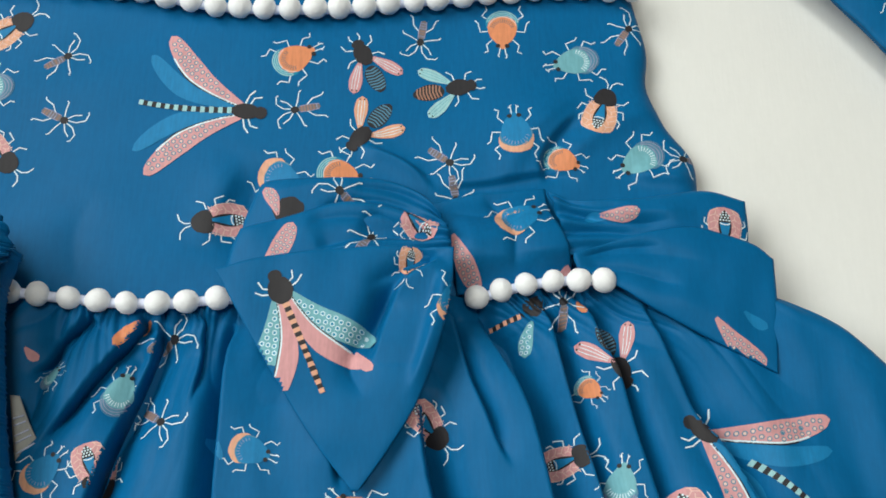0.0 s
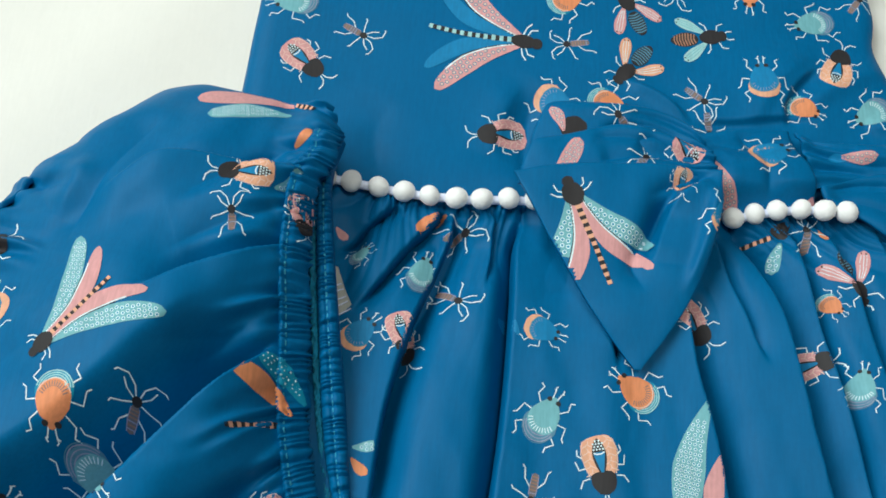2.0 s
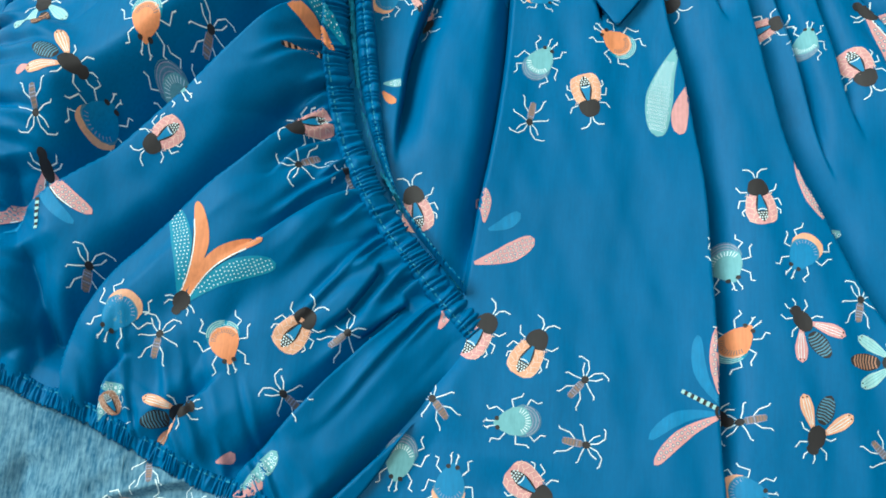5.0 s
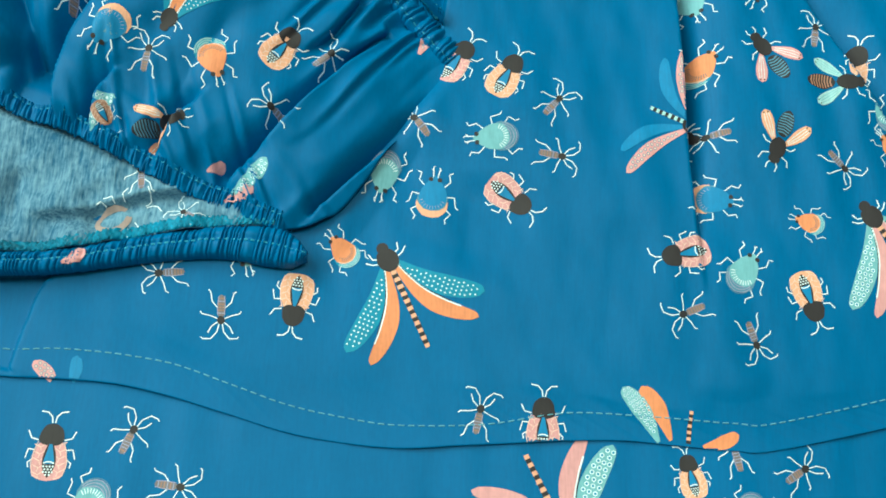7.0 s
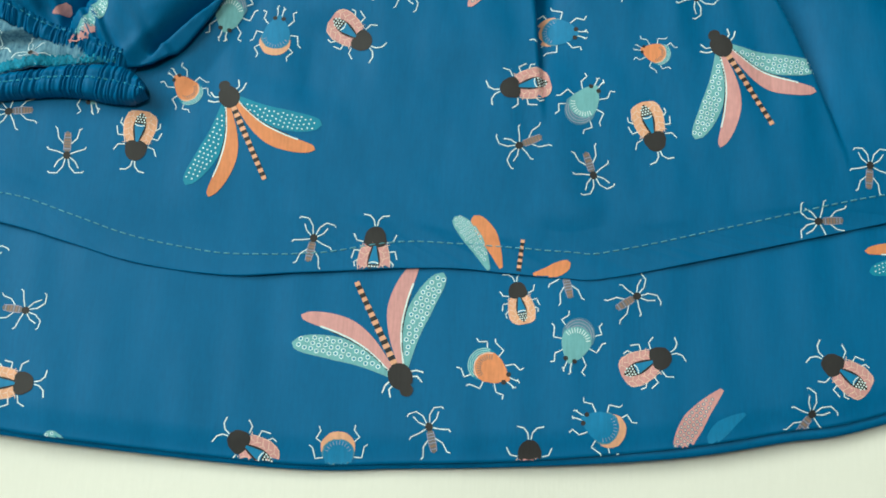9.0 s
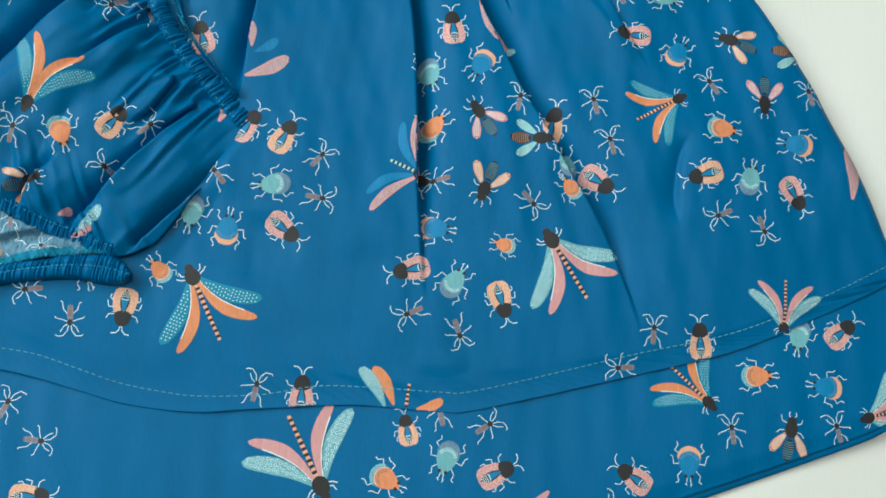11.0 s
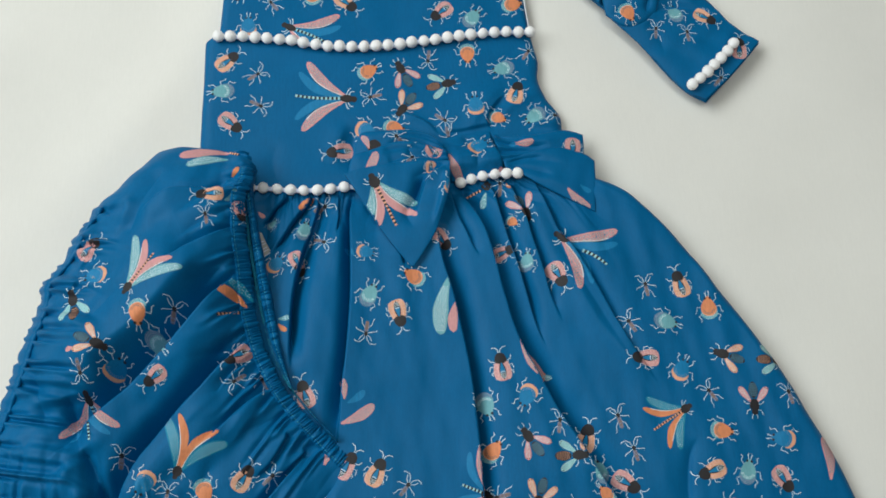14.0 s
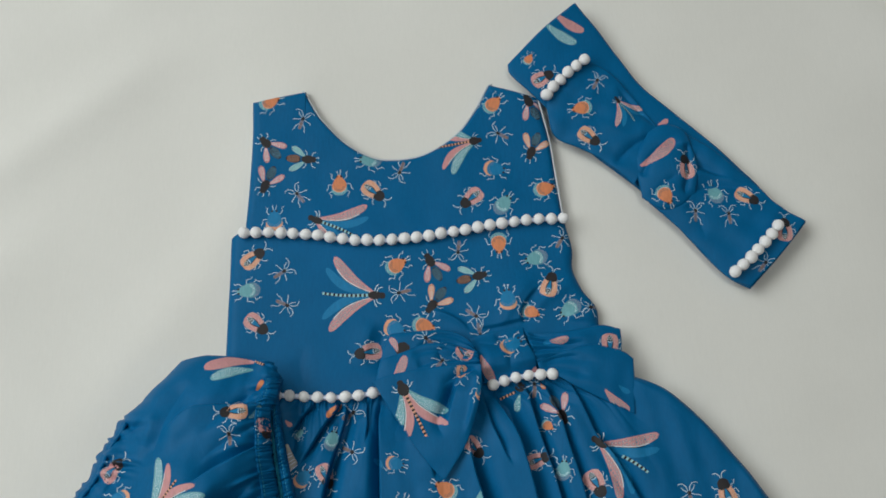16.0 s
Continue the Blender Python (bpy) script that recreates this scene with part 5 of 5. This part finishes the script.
def lay_print(name, shape, key, x, y, turn, parent, label=""):
    """Drapes a printed shape on a cloth: centimetres and degrees."""
    ob = SURFACES[key][0]
    if key not in TREES:
        me = ob.data
        nv, nu = SURFACES[key][2].shape
        TREES[key] = BVHTree.FromPolygons([v.co for v in me.vertices], [p.vertices for p in me.polygons][: (nv - 1) * (nu - 1)])
    c, s = math.cos(radians(turn)), math.sin(radians(turn))
    verts, ok = [], []
    base = 0.0005 if "casing" in key else 0.00015
    for px, py, layer in shape.verts:
        w = Vector(((x + c * px - s * py) * CM, (y + s * px + c * py) * CM, 0.5))
        hit, nrm, _, _ = TREES[key].ray_cast(w, Vector((0, 0, -1)))
        ok.append(hit is not None and nrm.z > 0.25)
        verts.append(hit + nrm * (base + 0.000025 * layer) if hit is not None else w)
    faces, inks = [], []
    for f, k in zip(shape.faces, shape.inks):
        zs = [verts[i][2] for i in f]
        if all(ok[i] for i in f) and (max(zs) - min(zs) < 0.0034 or key != "skirt"):
            faces.append(f), inks.append(k)
    if len(faces) < 6:
        return None
    used = sorted({i for f in faces for i in f})
    at = {i: n for n, i in enumerate(used)}
    me = bpy.data.meshes.new(name)
    faces = [tuple(at[i] for i in f) for f in faces]
    root = list(range(len(used)))

    def top(i):
        while root[i] != i:
            i = root[i]
        return i

    for f in faces:
        for i in f[1:]:
            root[top(i)] = top(f[0])
    seeds = sorted({top(i) for i in range(len(used))})
    me.from_pydata([verts[i] for i in used], [(a, b) for a, b in zip(seeds[:-1], seeds[1:])], faces)
    slots = [k for k in INK_ORDER if k in inks]
    for k in slots:
        me.materials.append(INK[k])
    me.polygons.foreach_set("material_index", np.array([slots.index(k) for k in inks], np.int32))
    me.polygons.foreach_set("use_smooth", np.ones(len(me.polygons), bool))
    return link(name, me, parent, label)


def prints(key, maker, kind, rows):
    """Lays repeats of one printed shape on a cloth: x, y, turn and, where it differs, size or length."""
    ob = SURFACES[key][0]
    parent = bow if ob.parent == bow else ob
    name = {round_motif: "round_motif", oval_motif: "oval_motif", star_motif: "star_motif", long_motif: "long_motif", winged_motif: "winged_motif", leaf_motif: "leaf_motif", strip_motif: "strip_motif", blot_motif: "dark_motif"}[maker]
    for x, y, turn, *size in rows:
        if maker in (leaf_motif, strip_motif):
            shape = maker(kind, size[0])
        else:
            shape = maker(kind)
            k = (size[0] if size else 1.0) * (0.92 if maker == round_motif else 0.97 if maker == oval_motif else 1.0)
            shape.verts = [(k * a, k * b, l) for a, b, l in shape.verts]
        lay_print(name, shape, key, x, y, turn, parent, "printed %s motif" % kind.replace("_shell", "").replace("_", " ") if kind else "")


prints("yoke", winged_motif, "pink", [(-15.2, 33, 40), (-15.4, 30.2, 155), (7, 35.6, 23)])
prints("yoke", winged_motif, "teal", [(-12.7, 31.9, 263)])
prints("yoke", star_motif, "", [(-12.6, 35.2, 340), (-12.8, 28.5, 36), (-4.3, 30.6, 156), (4.3, 33.2, 58)])
prints("yoke", round_motif, "orange", [(-9.5, 29.4, 1), (7.5, 28.2, 286), (3.7, 36.1, 313), (-15.3, 37.3, 291)])
prints("yoke", oval_motif, "peach", [(-6.6, 28.6, 228)])
prints("yoke", round_motif, "teal", [(-6.9, 31.5, 87), (4, 27, 320)])
prints("yoke", long_motif, "teal", [(2, 32.8, 279, 1.1)])
prints("yoke", round_motif, "blue", [(3.5, 30.2, 256), (-14.9, 26.6, 0)])
prints("yoke", oval_motif, "pink", [(1.3, 27.6, 129)])
prints("yoke", winged_motif, "orange", [(6.9, 32.1, 156)])
prints("yoke", long_motif, "pink", [(-11.5, 26.4, 63, 1.3)])
prints("bodice", oval_motif, "peach", [(-16.5, 23.4, 308), (7.3, 20, 341)])
prints("bodice", star_motif, "", [(-14.4, 21.9, 303), (-14.2, 19.4, 244), (-4.5, 19.9, 101), (0.1, 23.4, 171), (0.9, 17.8, 234), (8.4, 23.5, 326), (10.8, 17.9, 90), (1.4, 16.4, 190)])
prints("bodice", round_motif, "teal", [(-17, 20.6, 94), (6.3, 22.2, 106), (8.7, 17.8, 123)])
prints("bodice", oval_motif, "pink", [(-16.2, 17.7, 230), (-7.6, 15.1, 102)])
prints("bodice", long_motif, "pink", [(-6.7, 19.7, 265, 1.4)])
prints("bodice", round_motif, "orange", [(-5, 22.1, 300), (3.4, 23.6, 179), (5.6, 17.7, 245, 0.8), (-3, 17, 253)])
prints("bodice", winged_motif, "pink", [(-2, 21.8, 26)])
prints("bodice", winged_motif, "teal", [(1, 20.8, 282)])
prints("bodice", winged_motif, "orange", [(-1.9, 19.1, 142)])
prints("bodice", round_motif, "blue", [(3.8, 18.8, 3), (-5.3, 16.9, 242)])
prints("loop_lf", oval_motif, "pink_shell", [(-0.2, 14.6, 50, 0.85)])
prints("tail_l", oval_motif, "peach_shell", [(-0.3, 12.6, 170, 0.62)])
prints("knot", round_motif, "blue", [(3.8, 15, 298)])
prints("knot", leaf_motif, "pink_dotted", [(1.3, 14.2, 206, 2.2)])
prints("loop_lf", leaf_motif, "pink_dotted", [(-5.7, 12.2, 330, 2.43)])
prints("loop_lb", leaf_motif, "pink_dotted", [(-5.1, 14.7, 25, 1.3)])
prints("loop_lb", blot_motif, "dark", [(-4.7, 14.9, 285, 1.4)])
prints("loop_lb", star_motif, "", [(-2.6, 15.4, 44)])
prints("loop_lf", star_motif, "", [(-1.9, 13.5, 326)])
prints("tail_l", long_motif, "small_teal", [(-4.8, 11.7, 24, 1.3)])
prints("tail_l", leaf_motif, "pink", [(-2.1, 9.5, 221, 0.92)])
prints("tail_l", round_motif, "blue", [(1.35, 11.2, 350, 0.9)])
prints("loop_rb", leaf_motif, "pink_dotted", [(6.8, 15.1, 275, 1.5)])
prints("loop_rb", leaf_motif, "azure", [(7.1, 15, 95, 0.86)])
prints("loop_rb", oval_motif, "pink", [(11.5, 14.3, 177)])
prints("tail_r", leaf_motif, "pink_dotted", [(10.7, 11, 227, 2.42)])
prints("tail_r", leaf_motif, "azure", [(11.8, 11.3, 236, 1.04)])
prints("knot", leaf_motif, "pink", [(5.1, 12.7, 305, 0.77)])
prints("skirt", leaf_motif, "orange", [(-9.6, 11, 131, 1.54), (-12.4, 0.7, 229, 0.85), (1.8, -26, 30, 2.43), (3.1, -26.2, 290, 1.61), (7.6, -4.5, 341, 1.0), (5.9, 11.9, 212, 0.57)])
prints("skirt", star_motif, "", [(-9.1, 10.2, 300), (-9.2, 7.5, 238), (-5.7, 0.1, 171), (-3.2, -12, 320), (-3.2, -14.3, 262), (-8.9, -13.2, 40), (-16.5, -21.7, 183), (-18.7, -20.3, 97), (-6, -25.5, 350), (4, -12.8, 101), (9.3, -13.8, 224), (2.7, -20.7, 115), (5.3, -21.6, 201), (8.6, -7.8, 350), (15.1, -23.4, 95), (16.8, -21.4, 355), (13.3, -7.6, 15), (14.3, -10.1, 15), (20.7, -5.9, 35), (26.8, -6.3, 13)])
prints("skirt", star_motif, "", [(21.1, -14, 115), (23.5, -14.6, 201), (14.9, -0.3, 30), (16.4, 2.6, 7), (5.4, 11.5, 358)])
prints("skirt", round_motif, "teal", [(-12.9, 8.9, 313, 0.5), (-10.4, 8.3, 346, 0.85), (-5.4, 2.8, 331), (7.1, 5.2, 352, 0.8), (3.2, -6, 199), (-5.7, -13.6, 97), (-10.3, -15.4, 171), (-15.9, -19.0, 200), (5, -18.9, 327), (11.6, -11.3, 16), (22.8, -11.8, 347), (17.7, -0.1, 251)])
prints("skirt", round_motif, "blue", [(-12.6, 5.5, 318, 0.85), (-5.6, 6.2, 253, 0.78), (6.3, -5.5, 148), (-8.2, -16.3, 354), (3.8, -15.7, 264), (25.8, -9.5, 79), (18.5, -3.9, 331)])
prints("skirt", oval_motif, "pink", [(-10.9, 5.5, 200, 0.85), (0.5, 7.1, 221, 0.85), (5.4, 6.1, 285, 0.85), (4.5, -3.1, 8), (-10.5, -4.6, 16), (-4.9, -16.2, 233), (-3.4, -25.5, 359), (2.4, -18.3, 105), (13.6, -12.3, 234), (25.6, -12.6, 212), (15.6, -2.9, 87), (9.5, 3.9, 203), (-7.4, -10, 325)])
prints("skirt", leaf_motif, "azure", [(-6.5, 5.9, 42, 1.12), (-7.3, -5.5, 302, 1.6), (-22.1, -25.1, 355, 1.36)])
prints("skirt", round_motif, "orange", [(-1.9, 4.1, 55), (3.5, -9.5, 320), (-11.8, -18.9, 45, 0.82), (7.9, -16.6, 74, 0.7), (11.8, -13, 43, 0.8), (21.1, -8.7, 261), (21.2, 0.9, 3), (6.2, 8.6, 230, 0.55)])
prints("skirt", leaf_motif, "pink", [(-14, 10, 229, 0.67), (1.3, 2, 171, 2.48)])
prints("skirt", oval_motif, "peach", [(-3.2, 1.1, 192), (-5.2, -10.6, 332), (-13.6, -21.2, 175), (7.8, -19.9, 199), (10.8, -8.7, 348), (19.9, -11.7, 108), (19.1, 3, 15), (19.6, -21.6, 5)])
prints("skirt", leaf_motif, "teal_dotted", [(0.8, 3.9, 169, 4.59), (-12.4, 1.1, 282, 0.92), (1.3, -26.1, 35, 2.6), (7.6, -3.7, 247, 0.97), (4.2, 11.1, 169, 1.3)])
prints("skirt", leaf_motif, "pink_dotted", [(-7.5, -5.2, 8, 1.6), (-7.8, -7, 297, 2.83), (6.1, -1.0, 210, 3.5), (29.2, -12.7, 4, 3.23), (-22.5, -25.2, 44, 1.61)])
prints("skirt", long_motif, "orange", [(-10, -19.1, 27, 1.32), (18.5, -6.9, 300, 0.99)])
prints("hem_band", leaf_motif, "pink_dotted", [(-22.9, -24.8, 42, 1.1), (10.7, -30.5, 146, 3.13)])
prints("hem_band", leaf_motif, "azure", [(-22, -24.8, 17, 1.17), (11.6, -31.4, 130, 1.88)])
prints("hem_band", oval_motif, "pink", [(-22.5, -27.4, 1), (7.8, -29.6, 297), (15.5, -29.6, 56), (-7.8, -33.7, 60), (3.2, -33.8, 2), (28.3, -20.8, 310)])
prints("hem_band", star_motif, "", [(-19.6, -26.9, 339), (4.5, -26.5, 14), (7, -27.1, 304), (14, -31.6, 324), (-0.7, -32.9, 15), (-17.8, -28.6, 264), (21.4, -27, 7), (27.8, -26.7, 16)])
prints("skirt", strip_motif, "striped", [(2.5, -26.1, 354, 1.3)])
prints("hem_band", oval_motif, "peach", [(2.6, -27.3, 13, 0.82), (-17.6, -31.6, 272)])
prints("skirt", long_motif, "folded_pink", [(2.9, -12.7, 246, 1.1)])
prints("skirt", long_motif, "pink", [(10, 7.1, 54, 1.35)])
prints("skirt", winged_motif, "pink", [(6.5, -9, 34), (23.9, -6.3, 177), (7.1, 9.9, 204)])
prints("skirt", winged_motif, "teal", [(9.3, -10.1, 270), (25.7, -3.4, 267)])
prints("skirt", winged_motif, "orange", [(6.8, -12.8, 160), (22.4, -3, 70)])
prints("skirt", long_motif, "teal", [(10.6, -16.1, 33, 1.3), (24.7, -20.8, 177, 0.95)])
prints("hem_band", long_motif, "teal", [(-2, -30.7, 208, 1.42), (29.6, -25.8, 107, 0.95)])
prints("hem_band", round_motif, "orange", [(1.5, -30.1, 240), (-21.1, -33.4, 33), (23, -23.6, 275)])
prints("hem_band", round_motif, "teal", [(4.9, -28.9, 162), (-20.8, -29.4, 152), (25.7, -21.1, 168)])
prints("hem_band", round_motif, "blue", [(6, -32.2, 68), (-4.3, -33.8, 184), (27.2, -24.1, 83), (18.8, -28.7, 178)])
prints("hem_band", leaf_motif, "teal_dotted", [(-15.2, -33.7, 80, 0.8)])
prints("hem_band", long_motif, "orange", [(20.1, -25.3, 226, 1.05)])
prints("hem_band", winged_motif, "orange", [(24.8, -27.2, 350)])
prints("skirt", blot_motif, "dark", [(4.3, 11.7, 270)])
prints("skirt", strip_motif, "striped", [(3.9, 11.3, 107, 1.25)])
prints("bloomers", oval_motif, "pink", [(-26.2, 6.6, 309, 0.95), (-21.2, -3.4, 127, 0.85), (-15.4, -1.9, 119, 0.95)])
prints("bloomers", round_motif, "blue", [(-25.6, 4.3, 100), (-24.0, -2.6, 325, 0.95), (-21.7, -10.9, 150)])
prints("bloomers", winged_motif, "teal", [(-27.1, 2, 14)])
prints("bloomers", winged_motif, "orange", [(-25.5, -0.8, 245), (-19.5, -14.6, 292, 0.86)])
prints("bloomers", leaf_motif, "pink", [(-26.6, -1.3, 95, 0.71), (-16.1, 14.3, 95, 3.75), (-17.5, -16.2, 300, 0.8), (-16.7, -17.4, 295, 1.3)])
prints("bloomers", long_motif, "folded_teal", [(-22.9, 2.9, 142)])
prints("bloomers", round_motif, "orange", [(-22.1, 1.1, 179), (-17.6, -11.6, 201)])
prints("bloomers", star_motif, "", [(-19.8, 1.1, 344, 0.95), (-26.3, -2.6, 185, 0.95), (-17.4, 8.2, 10, 0.9), (-15.2, -3.6, 125, 0.95), (-13.4, -3.9, 32, 0.95), (-23.6, -9.2, 350, 0.95), (-20.2, -11.9, 350, 0.95), (-14.8, -13.6, 56, 0.95), (-13.1, -10.9, 313, 0.95)])
prints("bloomers", round_motif, "teal", [(-21, -0.9, 224)])
prints("bloomers", oval_motif, "rust_shell", [(-21.6, -14.5, 215, 0.55)])
prints("bloomers", long_motif, "pink", [(-26.1, -4.6, 8, 1.0)])
prints("bloomers", oval_motif, "peach", [(-17.3, 10.2, 91, 0.95), (-14.8, -10.7, 326, 0.95)])
prints("bloomers", leaf_motif, "teal_dotted", [(-16.1, 9.7, 314, 1.26), (-16.1, 13.6, 102, 3.15), (-22.3, -13.6, 260, 1.1), (-22.4, -15.1, 340, 0.9), (-16.4, -17.2, 320, 2.03)])
prints("casing_r", oval_motif, "pink", [(-15, 8.9, 196, 0.7)])
prints("bloomers", leaf_motif, "orange", [(-15.7, 11.9, 321, 0.89), (-14.6, 1.7, 56, 2.55)])
prints("bloomers", strip_motif, "striped", [(-15.2, 13.9, 61, 0.96), (-14.8, 1.4, 105, 1.88)])
prints("casing_r", leaf_motif, "orange", [(-14.6, 1.7, 56, 2.55)])
prints("casing_r", leaf_motif, "aqua_dotted", [(-14.2, 2.2, 48, 2.2)])
prints("bloomers", leaf_motif, "aqua_dotted", [(-14.2, 2.2, 48, 2.2)])
prints("casing_r", strip_motif, "striped", [(-14.8, 1.4, 105, 1.88)])
prints("bloomers", long_motif, "folded_orange", [(-19.5, -10.2, 155)])
prints("bloomers", leaf_motif, "pink_dotted", [(-9.1, -10, 346, 2.25)])
prints("casing_b", leaf_motif, "teal_dotted", [(-16.4, -17.2, 320, 2.03)])
prints("casing_b", leaf_motif, "pink", [(-16.7, -17.4, 295, 1.3)])
prints("lining", oval_motif, "faded", [(-20.7, -18.2, 300)])
prints("lining", star_motif, "", [(-20.1, -16.6, 10, 0.9), (-18.0, -18.1, 60, 0.8)])
prints("leg_casing", leaf_motif, "pink", [(-22.7, -20.4, 304, 1.05)])
prints("hb_back", leaf_motif, "pink", [(9.5, 44.3, 233, 3.14), (17.5, 33.4, 297, 1.03)])
prints("hb_back", leaf_motif, "teal_dotted", [(8.6, 43.3, 233, 3.34)])
prints("hb_back", round_motif, "orange", [(7, 39.9, 328, 0.6)])
prints("hb_back", oval_motif, "pink", [(8.2, 38.2, 298, 0.95)])
prints("hb_front", star_motif, "", [(12.5, 37.2, 331, 0.95)])
prints("hb_front", round_motif, "orange", [(11.1, 35, 100, 0.95)])
prints("hb_front", oval_motif, "peach", [(11.6, 32.3, 229, 0.95)])
prints("hb_front", long_motif, "pink", [(14.2, 35.6, 32, 0.75)])
prints("hb_knot", leaf_motif, "pink_dotted", [(15.5, 29.5, 306, 3.73)])
prints("hb_knot", oval_motif, "pink", [(19.2, 29.3, 5, 0.95)])
prints("hb_knot", round_motif, "orange", [(17.2, 26.8, 209, 0.95)])
prints("hb_end", round_motif, "teal", [(21.4, 26.9, 14, 0.95)])
prints("hb_end", star_motif, "", [(19.6, 25.1, 353, 0.95), (22.3, 24.7, 3, 0.95), (24.5, 20.5, 318, 0.95)])
prints("hb_end", oval_motif, "peach", [(24.1, 26.4, 238, 0.95)])
prints("hb_end", oval_motif, "pink", [(26.7, 23.6, 352, 0.95)])
